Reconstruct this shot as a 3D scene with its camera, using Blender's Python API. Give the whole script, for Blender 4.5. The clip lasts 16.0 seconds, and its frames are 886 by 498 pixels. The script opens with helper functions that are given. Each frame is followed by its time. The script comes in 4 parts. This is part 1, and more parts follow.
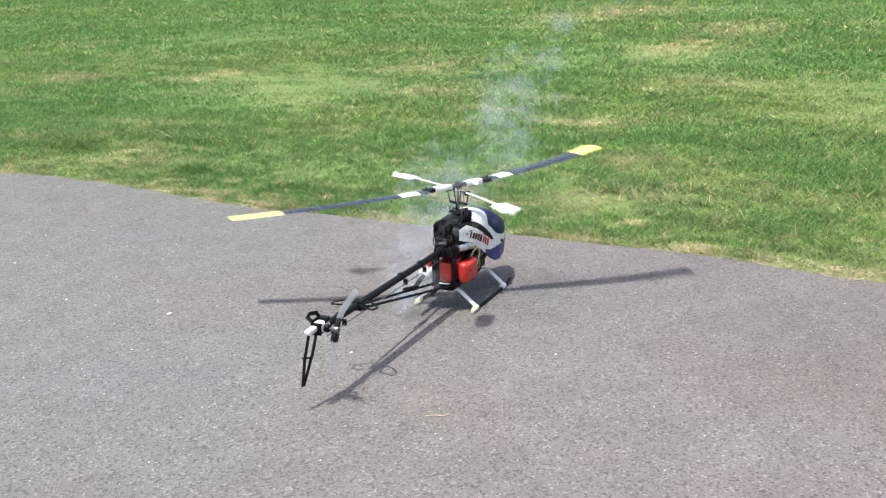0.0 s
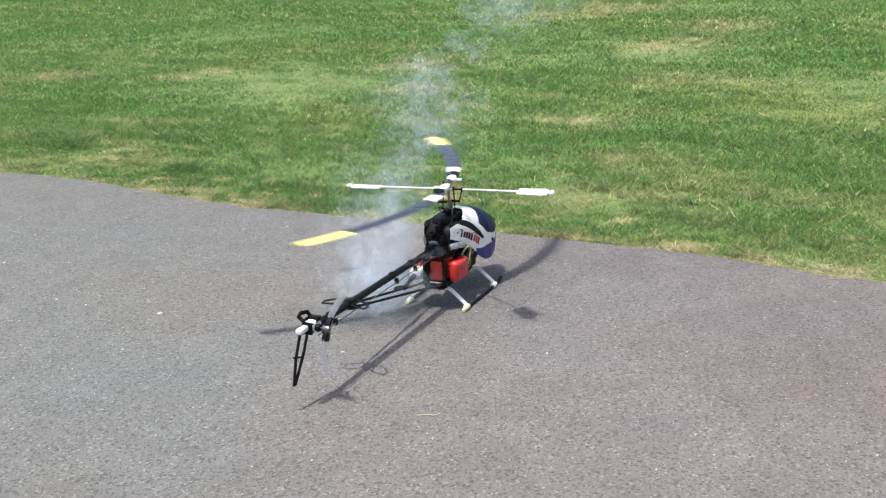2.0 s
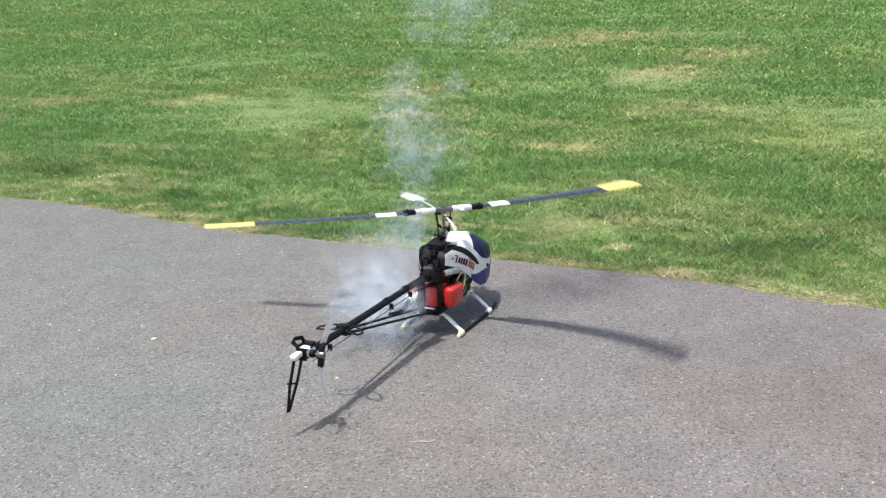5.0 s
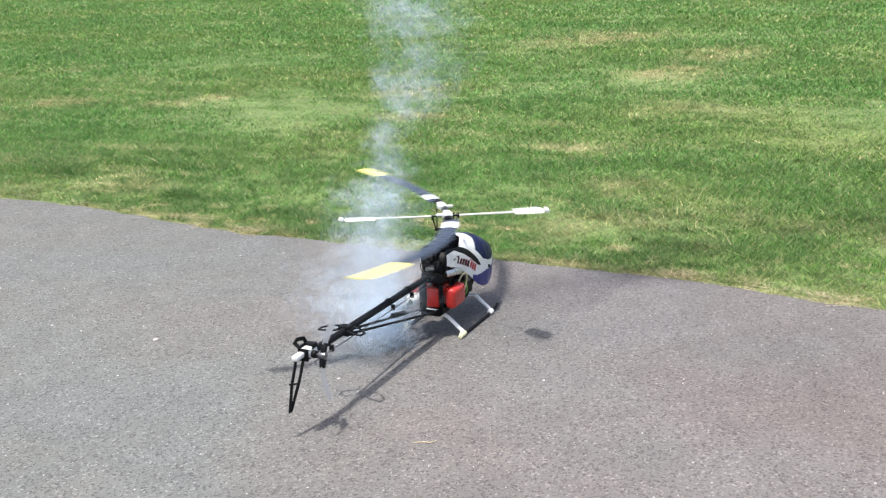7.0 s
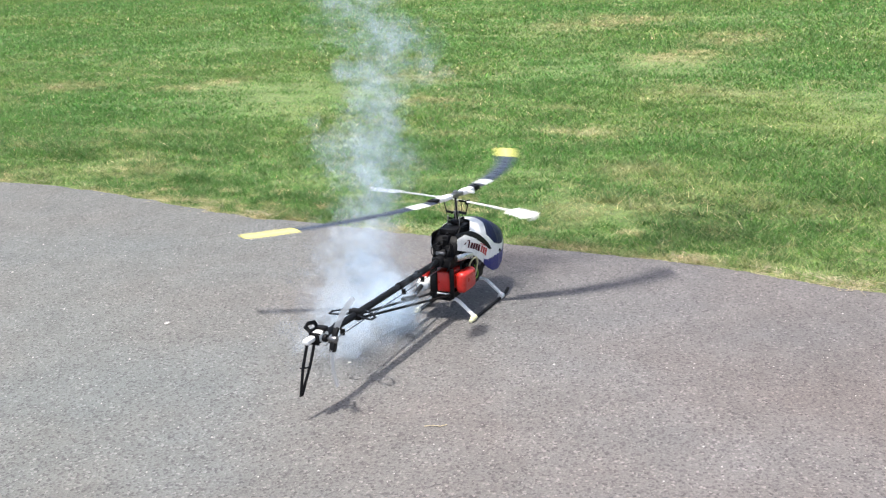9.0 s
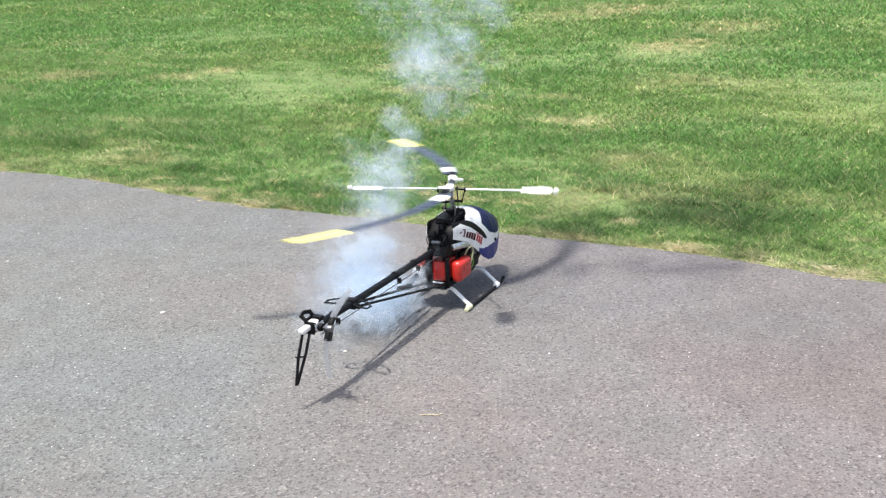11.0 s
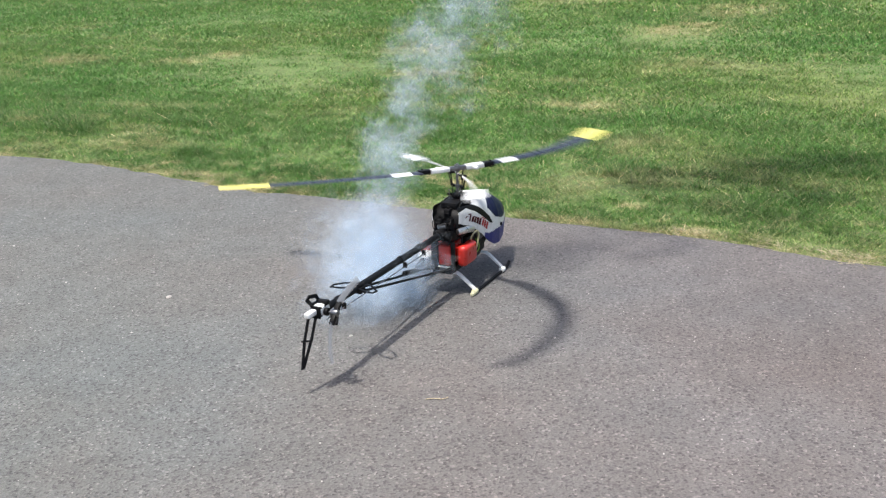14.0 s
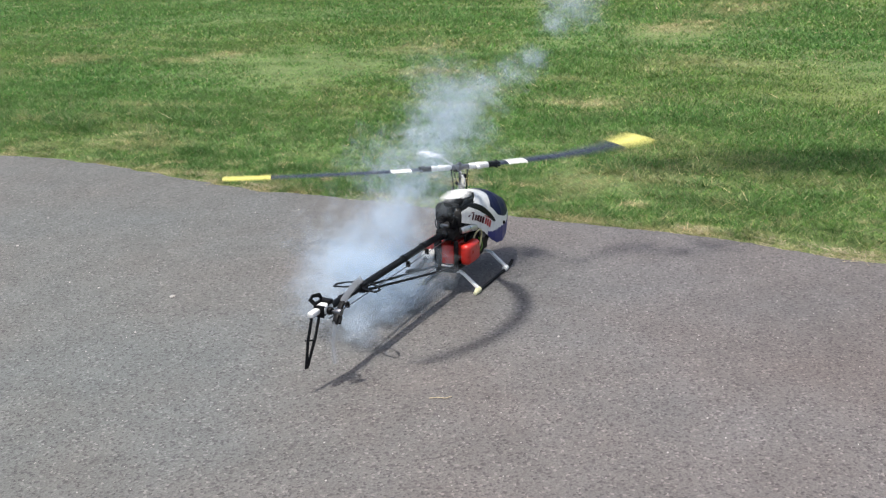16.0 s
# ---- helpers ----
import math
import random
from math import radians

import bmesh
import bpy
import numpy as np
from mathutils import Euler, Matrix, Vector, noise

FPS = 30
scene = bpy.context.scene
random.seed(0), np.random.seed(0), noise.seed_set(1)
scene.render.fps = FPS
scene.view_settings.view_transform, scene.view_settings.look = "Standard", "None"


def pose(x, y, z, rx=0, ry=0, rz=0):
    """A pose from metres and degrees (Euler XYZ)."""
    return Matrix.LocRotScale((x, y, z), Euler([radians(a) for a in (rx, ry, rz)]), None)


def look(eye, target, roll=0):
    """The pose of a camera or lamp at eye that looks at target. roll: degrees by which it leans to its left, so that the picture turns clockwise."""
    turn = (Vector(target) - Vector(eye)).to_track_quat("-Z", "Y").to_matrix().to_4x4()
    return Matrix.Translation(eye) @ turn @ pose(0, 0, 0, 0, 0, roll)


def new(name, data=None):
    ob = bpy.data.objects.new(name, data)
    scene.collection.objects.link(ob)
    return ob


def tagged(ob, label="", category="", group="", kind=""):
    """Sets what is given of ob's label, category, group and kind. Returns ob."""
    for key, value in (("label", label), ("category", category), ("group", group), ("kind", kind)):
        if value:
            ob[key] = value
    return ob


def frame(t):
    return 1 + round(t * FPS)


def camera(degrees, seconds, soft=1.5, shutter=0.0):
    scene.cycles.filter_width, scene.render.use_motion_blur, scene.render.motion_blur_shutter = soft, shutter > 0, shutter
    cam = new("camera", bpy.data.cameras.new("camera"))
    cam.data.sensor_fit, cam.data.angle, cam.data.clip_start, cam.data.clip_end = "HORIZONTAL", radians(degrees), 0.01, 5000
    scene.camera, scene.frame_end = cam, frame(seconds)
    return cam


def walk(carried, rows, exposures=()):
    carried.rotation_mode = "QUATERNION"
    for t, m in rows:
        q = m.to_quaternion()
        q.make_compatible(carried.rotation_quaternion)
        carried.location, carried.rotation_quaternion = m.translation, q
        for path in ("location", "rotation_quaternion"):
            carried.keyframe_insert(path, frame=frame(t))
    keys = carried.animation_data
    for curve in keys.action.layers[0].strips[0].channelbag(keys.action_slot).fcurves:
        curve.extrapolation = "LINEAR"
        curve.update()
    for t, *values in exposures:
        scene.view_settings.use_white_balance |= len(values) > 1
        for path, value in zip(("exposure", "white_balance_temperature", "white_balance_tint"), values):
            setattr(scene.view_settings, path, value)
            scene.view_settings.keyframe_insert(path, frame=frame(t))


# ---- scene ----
# ---- camera ----
# A hand-held phone, 1.26 m above the tarmac; its rolling shutter reads the picture from top to bottom.
cam = camera(45.23, 16.0, soft=1.25, shutter=4.0)
scene.cycles.rolling_shutter_type = "TOP"
scene.cycles.rolling_shutter_duration = 0.022
scene.cycles.transparent_max_bounces = 160
EYE = (-3.169, -1.476, 1.263)
TURNS = [
    (0.0, 25.888, -17.254, -1.529), (0.5, 25.679, -17.466, -1.689), (1.0, 25.658, -17.367, -1.704),
    (1.5, 25.371, -17.427, -1.499), (2.0, 25.375, -17.331, -1.473), (2.5, 25.362, -17.271, -1.485),
    (3.0, 25.383, -16.826, -1.668), (3.5, 25.337, -16.636, -1.635), (4.0, 25.149, -16.689, -1.487),
    (4.5, 24.999, -16.003, -1.254), (7.0, 25.143, -15.896, -1.279), (7.5, 25.476, -16.174, -1.279),
    (8.0, 25.108, -16.235, -1.16), (8.5, 25.24, -16.644, -1.338), (9.0, 25.764, -16.733, -1.422),
    (11.5, 25.481, -17.383, -1.349), (12.0, 25.496, -17.4, -1.432), (12.5, 25.599, -17.883, -1.544),
    (13.0, 25.703, -17.971, -1.51), (13.5, 25.766, -18.048, -1.53), (14.0, 25.872, -18.157, -1.475),
    (14.5, 25.778, -18.168, -1.298), (15.0, 25.772, -17.943, -1.33), (15.5, 25.839, -18.217, -1.659),
    (16.0, 26.047, -18.218, -1.67)]
walk(cam, [(t, pose(*EYE, 90 + pitch, 0, yaw - 90) @ pose(0, 0, 0, 0, 0, roll)) for t, yaw, pitch, roll in TURNS],
     exposures=[(0.0, 0.98), (0.5, 1.0), (1.5, 0.82), (2.5, 0.77), (4.0, 0.80), (7.0, 0.95), (8.0, 0.97), (9.0, 1.02), (11.5, 1.08),
                (12.5, 1.08), (13.0, 1.0), (14.0, 0.68), (14.5, 0.63), (15.5, 0.53), (16.0, 0.48)])

# ---- sky and sun ----
SUN_AZ, SUN_EL = 148.0, 76.0
world = bpy.data.worlds.new("sky")
scene.world = world
world.use_nodes = True
wn = world.node_tree.nodes
sky = wn.new("ShaderNodeTexSky")
sky.sky_type, sky.sun_disc = "NISHITA", False
sky.dust_density, sky.air_density, sky.ozone_density = 4.0, 1.0, 0.6
sky.sun_elevation, sky.sun_rotation = radians(SUN_EL), radians(90 - SUN_AZ)
world.node_tree.links.new(sky.outputs[0], wn["Background"].inputs[0])
wn["Background"].inputs[1].default_value = 0.125
sun = new("sun", bpy.data.lights.new("sun", "SUN"))
sun.data.energy, sun.data.angle, sun.data.color = 3.2, radians(0.7), (1.0, 0.965, 0.91)
sun_way = Vector((math.cos(radians(SUN_AZ)) * math.cos(radians(SUN_EL)), math.sin(radians(SUN_AZ)) * math.cos(radians(SUN_EL)), math.sin(radians(SUN_EL))))
sun.matrix_basis = look(sun_way * 30, (0, 0, 0))


# ---- materials ----
def nodes_of(name):
    m = bpy.data.materials.new(name)
    m.use_nodes = True
    nt = m.node_tree
    return m, nt, nt.nodes, nt.links.new, nt.nodes["Principled BSDF"]


def noise_node(nt, scale, detail=4.0, coords="Object", rough=0.55):
    tc = nt.nodes.new("ShaderNodeTexCoord")
    n = nt.nodes.new("ShaderNodeTexNoise")
    n.inputs["Scale"].default_value, n.inputs["Detail"].default_value, n.inputs["Roughness"].default_value = scale, detail, rough
    nt.links.new(tc.outputs[coords], n.inputs["Vector"])
    return n.outputs["Fac"]


def ramp(nt, fac, stops):
    r = nt.nodes.new("ShaderNodeValToRGB")
    while len(r.color_ramp.elements) < len(stops):
        r.color_ramp.elements.new(0.5)
    for e, (p, c) in zip(r.color_ramp.elements, stops):
        e.position, e.color = p, (*c, 1) if len(c) == 3 else c
    nt.links.new(fac, r.inputs["Fac"])
    return r.outputs["Color"]


def mixed(nt, a, b, fac, mode="MIX"):
    m = nt.nodes.new("ShaderNodeMix")
    m.data_type, m.blend_type = "RGBA", mode
    for sock, v in ((m.inputs[0], fac), (m.inputs[6], a), (m.inputs[7], b)):
        if isinstance(v, (int, float)):
            sock.default_value = v
        elif isinstance(v, tuple):
            sock.default_value = (*v, 1)
        else:
            nt.links.new(v, sock)
    return m.outputs[2]


def bump(nt, height, strength, dist=0.001):
    b = nt.nodes.new("ShaderNodeBump")
    b.inputs["Strength"].default_value, b.inputs["Distance"].default_value = strength, dist
    nt.links.new(height, b.inputs["Height"])
    return b.outputs["Normal"]


def paint(name, color, rough=0.4, metal=0.0, wear=0.25, scale=60.0, grain=900.0, relief=0.15, coat=0.0):
    """A surface with soft stains, fine grain and a varying gloss."""
    m, nt, ns, link, p = nodes_of(name)
    big, fine = noise_node(nt, scale), noise_node(nt, grain, 2.0)
    dark = tuple(c * (1 - wear) for c in color)
    light = tuple(min(1, c * (1 + wear * 0.4) + 0.01 * wear) for c in color)
    link(ramp(nt, big, [(0.3, dark), (0.7, light)]), p.inputs["Base Color"])
    p.inputs["Metallic"].default_value, p.inputs["Coat Weight"].default_value = metal, coat
    link(ramp(nt, big, [(0.3, (rough * 0.75,) * 3), (0.7, (min(1, rough * 1.25),) * 3)]), p.inputs["Roughness"])
    p.inputs["Specular IOR Level"].default_value = 0.5 if sum(color) > 0.2 else 0.12
    link(bump(nt, fine, relief), p.inputs["Normal"])
    return m


M_WHITE = paint("white_paint", (0.82, 0.82, 0.80), 0.35, coat=0.3, wear=0.12)
M_PLASTIC = paint("white_plastic", (0.80, 0.81, 0.79), 0.5, wear=0.15)
M_BLACK = paint("black_plastic", (0.006, 0.006, 0.007), 0.5, wear=0.4)
M_CARBON = paint("carbon_fibre", (0.006, 0.007, 0.009), 0.5, wear=0.3, grain=1500)
M_BLADE = paint("carbon_blade", (0.022, 0.027, 0.045), 0.30, wear=0.2, grain=1200, coat=0.4)
M_YELLOW = paint("yellow_paint", (0.85, 0.77, 0.19), 0.40, wear=0.1)
M_CREAM = paint("cream_rubber", (0.74, 0.72, 0.46), 0.6, wear=0.15)
M_RED = paint("red_tank_plastic", (0.52, 0.022, 0.014), 0.32, wear=0.25, scale=30, coat=0.2)
M_BLUE = paint("blue_paint", (0.016, 0.022, 0.17), 0.4, wear=0.25)
M_NAVY = paint("navy_window_paint", (0.008, 0.012, 0.062), 0.4, wear=0.25)
M_GLOSSBLACK = paint("black_paint", (0.007, 0.007, 0.008), 0.4, wear=0.3)
M_MAROON = paint("maroon_ink", (0.07, 0.008, 0.012), 0.4, wear=0.2)
M_REDINK = paint("red_ink", (0.42, 0.03, 0.03), 0.4, wear=0.2)
def make_tail_blade():
    m, nt, ns, link, p = nodes_of("blurred_white_plastic")
    link(ramp(nt, noise_node(nt, 60), [(0.3, (0.74, 0.74, 0.73)), (0.7, (0.82, 0.82, 0.81))]), p.inputs["Base Color"])
    # low alpha imitates the spin blur; the plastic itself is opaque
    p.inputs["Roughness"].default_value, p.inputs["Alpha"].default_value = 0.5, 0.45
    return m


M_TAILBLADE = make_tail_blade()
M_SILVER = paint("brushed_aluminium", (0.72, 0.72, 0.70), 0.32, metal=1.0, wear=0.2)
M_STEEL = paint("dark_steel", (0.25, 0.25, 0.26), 0.35, metal=1.0, wear=0.4)
M_HOSE = paint("fuel_hose", (0.55, 0.52, 0.30), 0.35, wear=0.15)
M_GREEN = paint("green_wire", (0.20, 0.35, 0.05), 0.5, wear=0.15)
M_PINK = paint("scorched_muffler", (0.55, 0.42, 0.40), 0.35, metal=0.6, wear=0.3, scale=40)


def make_asphalt():
    m, nt, ns, link, p = nodes_of("worn_asphalt")
    tc = ns.new("ShaderNodeTexCoord")
    patch, mid, fine = noise_node(nt, 0.9, 5), noise_node(nt, 6.0, 6), noise_node(nt, 170, 3, rough=0.7)
    vor = ns.new("ShaderNodeTexVoronoi")
    vor.inputs["Scale"].default_value = 150
    link(tc.outputs["Object"], vor.inputs["Vector"])
    bits = ns.new("ShaderNodeSeparateColor")
    link(vor.outputs["Color"], bits.inputs[0])
    # bitumen with grey, brown and pale chips
    base = ramp(nt, patch, [(0.32, (0.132, 0.121, 0.114)), (0.5, (0.129, 0.126, 0.122)), (0.68, (0.126, 0.130, 0.131))])
    # the lens's colour shading put into the base: pinker right, cooler left
    lens_tint = ns.new("ShaderNodeVectorMath")
    lens_tint.operation = "DOT_PRODUCT"
    lens_tint.inputs[1].default_value = (-0.15, 0.31, 0)
    link(tc.outputs["Object"], lens_tint.inputs[0])
    sway = ns.new("ShaderNodeMath")
    sway.operation = "MULTIPLY_ADD"
    link(patch, sway.inputs[0])
    sway.inputs[1].default_value = 0.5
    link(lens_tint.outputs["Value"], sway.inputs[2])
    base = mixed(nt, base, ramp(nt, sway.outputs[0], [(0.05, (1.03, 0.97, 0.98)), (0.65, (0.955, 1.01, 1.0))]), 1.0, "MULTIPLY")
    base = mixed(nt, base, ramp(nt, mid, [(0.3, (0.86, 0.85, 0.84)), (0.66, (1.08, 1.07, 1.07))]), 0.8, "MULTIPLY")
    chips = ramp(nt, bits.outputs[0], [(0.0, (0.34, 0.33, 0.33)), (0.28, (0.95, 0.94, 0.93)), (0.92, (1.18, 1.18, 1.16)), (0.988, (1.9, 1.85, 1.8))])
    base = mixed(nt, base, chips, 0.75, "MULTIPLY")
    base = mixed(nt, base, ramp(nt, fine, [(0.35, (0.6, 0.6, 0.6)), (0.6, (1.2, 1.2, 1.2))]), 0.6, "MULTIPLY")
    # two small oil stains, then three broad, slightly darker patches
    for sx, sy, r0, dark in ((0.13, 0.47, 0.042, 0.30), (0.16, 0.42, 0.03, 0.5), (-0.25, 0.30, 0.20, 0.86), (0.1, 0.05, 0.38, 0.90), (0.0, -1.25, 0.45, 0.90)):
        d = ns.new("ShaderNodeVectorMath")
        d.operation = "DISTANCE"
        d.inputs[1].default_value = (sx, sy, 0)
        link(tc.outputs["Object"], d.inputs[0])
        w = ns.new("ShaderNodeMath")
        w.operation = "MULTIPLY_ADD"
        link(noise_node(nt, 2.2 / r0 ** 0.6, 4), w.inputs[0])
        w.inputs[1].default_value = r0 * 1.6
        link(d.outputs["Value"], w.inputs[2])
        s = ramp(nt, w.outputs[0], [(min(0.9, r0 * 1.25), (dark, dark, dark)), (min(1.0, r0 * 2.1), (1, 1, 1))])
        base = mixed(nt, base, s, 1.0, "MULTIPLY")
    link(base, p.inputs["Base Color"])
    p.inputs["Roughness"].default_value = 0.88
    h = ns.new("ShaderNodeMath")
    h.operation = "ADD"
    link(vor.outputs["Distance"], h.inputs[0])
    link(fine, h.inputs[1])
    link(bump(nt, h.outputs[0], 0.55, 0.004), p.inputs["Normal"])
    return m


def make_lawn(name, blades):
    """Grass: the attribute dry runs from lush green (0) to straw (1)."""
    m, nt, ns, link, p = nodes_of(name)
    at = ns.new("ShaderNodeAttribute")
    at.attribute_name = "dry"
    big, mid, tuft = noise_node(nt, 0.35, 4), noise_node(nt, 2.6, 4), noise_node(nt, 14.0, 4)
    green = ramp(nt, big, [(0.3, (0.048, 0.194, 0.028)), (0.5, (0.070, 0.206, 0.033)), (0.72, (0.112, 0.216, 0.041))])
    green = mixed(nt, green, ramp(nt, mid, [(0.3, (0.75, 0.8, 0.75)), (0.7, (1.25, 1.15, 1.1))]), 0.8, "MULTIPLY")
    green = mixed(nt, green, ramp(nt, tuft, [(0.3, (0.60, 0.66, 0.62)), (0.5, (1.0, 1.0, 1.0)), (0.7, (1.42, 1.28, 1.38))]), 1.0, "MULTIPLY")
    lush = ns.new("ShaderNodeAttribute")
    lush.attribute_name = "lush"
    green = mixed(nt, green, (0.045, 0.150, 0.026), lush.outputs["Fac"])
    straw = ramp(nt, mid, [(0.3, (0.36, 0.28, 0.15)), (0.7, (0.58, 0.49, 0.29))])
    col = mixed(nt, green, straw, at.outputs["Fac"])
    if blades:
        geo = ns.new("ShaderNodeNewGeometry")
        col = mixed(nt, col, ramp(nt, geo.outputs["Random Per Island"], [(0.0, (0.48, 0.52, 0.48)), (0.45, (1.0, 1.0, 1.0)), (0.82, (1.35, 1.28, 1.3)), (1.0, (2.5, 2.2, 2.5))]), 1.0, "MULTIPLY")
        tr = ns.new("ShaderNodeBsdfTranslucent")
        link(col, tr.inputs["Color"])
        ms = ns.new("ShaderNodeMixShader")
        ms.inputs[0].default_value = 0.4
        link(p.outputs[0], ms.inputs[1])
        link(tr.outputs[0], ms.inputs[2])
        link(ms.outputs[0], ns["Material Output"].inputs["Surface"])
        p.inputs["Roughness"].default_value = 0.55
    else:
        fine = noise_node(nt, 40, 5)
        col = mixed(nt, col, ramp(nt, fine, [(0.3, (0.42, 0.42, 0.38)), (0.7, (0.95, 0.95, 0.85))]), 1.0, "MULTIPLY")
        link(bump(nt, fine, 0.8, 0.02), p.inputs["Normal"])
        p.inputs["Roughness"].default_value = 0.9
    link(col, p.inputs["Base Color"])
    return m


def make_smoke():
    m, nt, ns, link, p = nodes_of("exhaust_smoke")
    df, tr, tp = ns.new("ShaderNodeBsdfDiffuse"), ns.new("ShaderNodeBsdfTranslucent"), ns.new("ShaderNodeBsdfTransparent")
    c = ramp(nt, noise_node(nt, 9.0, 3), [(0.3, (0.70, 0.82, 0.93)), (0.7, (0.80, 0.89, 0.97))])
    link(c, df.inputs[0])
    link(c, tr.inputs[0])
    a, b = ns.new("ShaderNodeMixShader"), ns.new("ShaderNodeMixShader")
    a.inputs[0].default_value, b.inputs[0].default_value = 0.5, 0.035
    link(df.outputs[0], a.inputs[1])
    link(tr.outputs[0], a.inputs[2])
    link(tp.outputs[0], b.inputs[1])
    link(a.outputs[0], b.inputs[2])
    link(b.outputs[0], ns["Material Output"].inputs["Surface"])
    return m


M_ASPHALT = make_asphalt()
M_SOIL = make_lawn("turf", False)
M_GRASS = make_lawn("grass_blade", True)
M_SMOKE = make_smoke()
M_STONE = paint("pale_stone", (0.42, 0.40, 0.37), 0.8, wear=0.3, scale=200)
M_LITTER = paint("bleached_straw", (0.52, 0.45, 0.29), 0.8, wear=0.55, scale=25)
M_STRAW = paint("dry_twig", (0.50, 0.42, 0.27), 0.8, wear=0.3, scale=200)


# ---- building helpers ----
def to_mesh(name, bm, materials, smooth=True):
    me = bpy.data.meshes.new(name)
    bmesh.ops.recalc_face_normals(bm, faces=bm.faces)
    bm.to_mesh(me)
    bm.free()
    for mt in materials if isinstance(materials, (list, tuple)) else [materials]:
        me.materials.append(mt)
    if smooth:
        me.polygons.foreach_set("use_smooth", [True] * len(me.polygons))
        me.set_sharp_from_angle(angle=radians(38))
    return me


def part(name, bm, material, parent, label=""):
    """Links a bmesh as one mesh object under a thing or a part."""
    ob = new(name, to_mesh(name, bm, material))
    ob.parent = parent
    return tagged(ob, label)


def box(bm, lo, hi, bev=0.002, seg=2):
    c, s = [(a + b) / 2 for a, b in zip(lo, hi)], [b - a for a, b in zip(lo, hi)]
    vs = bmesh.ops.create_cube(bm, size=1.0, matrix=Matrix.Translation(c) @ Matrix.Diagonal((*s, 1)))["verts"]
    if bev:
        es = {e for v in vs for e in v.link_edges}
        bmesh.ops.bevel(bm, geom=list(es), offset=bev, segments=seg, affect="EDGES", profile=0.5)
    return bm


def rod(bm, a, b, r0, r1=None, seg=14, bev=0.0):
    a, b = Vector(a), Vector(b)
    m = Matrix.Translation((a + b) / 2) @ (b - a).to_track_quat("Z", "Y").to_matrix().to_4x4()
    vs = bmesh.ops.create_cone(bm, cap_ends=True, segments=seg, radius1=r0, radius2=r0 if r1 is None else r1, depth=(b - a).length, matrix=m)["verts"]
    if bev:
        es = {e for v in vs for e in v.link_edges if len(e.link_faces) == 2 and any(len(f.verts) > 4 for f in e.link_faces)}
        bmesh.ops.bevel(bm, geom=list(es), offset=bev, segments=2, affect="EDGES", profile=0.5)
    return bm


def pipe(bm, pts, r, seg=8, flat=1.0):
    """A tube along points; flat squeezes it across its own side axis."""
    pts = [Vector(p) for p in pts]
    rings = []
    for i, p in enumerate(pts):
        d = (pts[min(i + 1, len(pts) - 1)] - pts[max(i - 1, 0)]).normalized()
        side = d.cross(Vector((0, 0, 1)))
        side = side.normalized() if side.length > 1e-4 else Vector((1, 0, 0))
        up = side.cross(d)
        rr = r[i] if isinstance(r, (list, tuple)) else r
        rings.append([bm.verts.new(p + side * math.cos(k * 2 * math.pi / seg) * rr * flat + up * math.sin(k * 2 * math.pi / seg) * rr) for k in range(seg)])
    for a, b in zip(rings, rings[1:]):
        for k in range(seg):
            bm.faces.new((a[k], a[(k + 1) % seg], b[(k + 1) % seg], b[k]))
    bm.faces.new(rings[0][::-1])
    bm.faces.new(rings[-1])
    return bm


def curve_points(pts, n=6):
    """Points along a smooth line through pts."""
    pts = [Vector(p) for p in pts]
    out = []
    for i in range(len(pts) - 1):
        p0, p1, p2, p3 = pts[max(i - 1, 0)], pts[i], pts[i + 1], pts[min(i + 2, len(pts) - 1)]
        for k in range(n):
            t = k / n
            out.append(0.5 * (2 * p1 + (p2 - p0) * t + (2 * p0 - 5 * p1 + 4 * p2 - p3) * t * t + (3 * p1 - p0 - 3 * p2 + p3) * t ** 3))
    return out + [pts[-1]]


def ring_plate(bm, outer, inner, place, thick):
    """A plate with a hole: outer and inner outlines of equal length; place maps (a, b, offset) to a point."""
    n = len(outer)
    layers = [[[bm.verts.new(place(a, b, o)) for a, b in loop] for loop in (outer, inner)] for o in (-thick / 2, thick / 2)]
    for k in range(n):
        j = (k + 1) % n
        (o0, i0), (o1, i1) = layers
        bm.faces.new((o0[k], o0[j], i0[j], i0[k]))
        bm.faces.new((o1[j], o1[k], i1[k], i1[j]))
        bm.faces.new((o0[j], o0[k], o1[k], o1[j]))
        bm.faces.new((i0[k], i0[j], i1[j], i1[k]))
    return bm


def inset(loop, w):
    cx, cy = sum(p[0] for p in loop) / len(loop), sum(p[1] for p in loop) / len(loop)
    out = []
    n = len(loop)
    for k in range(n):
        p, a, b = Vector(loop[k]), Vector(loop[k - 1]), Vector(loop[(k + 1) % n])
        d1, d2 = (p - a).normalized(), (b - p).normalized()
        n1, n2 = Vector((-d1.y, d1.x)), Vector((-d2.y, d2.x))
        if n1.dot(Vector((cx, cy)) - p) < 0:
            n1, n2 = -n1, -n2
        h = (n1 + n2).normalized()
        out.append(tuple(p + h * w / max(0.45, h.dot(n1))))
    return out


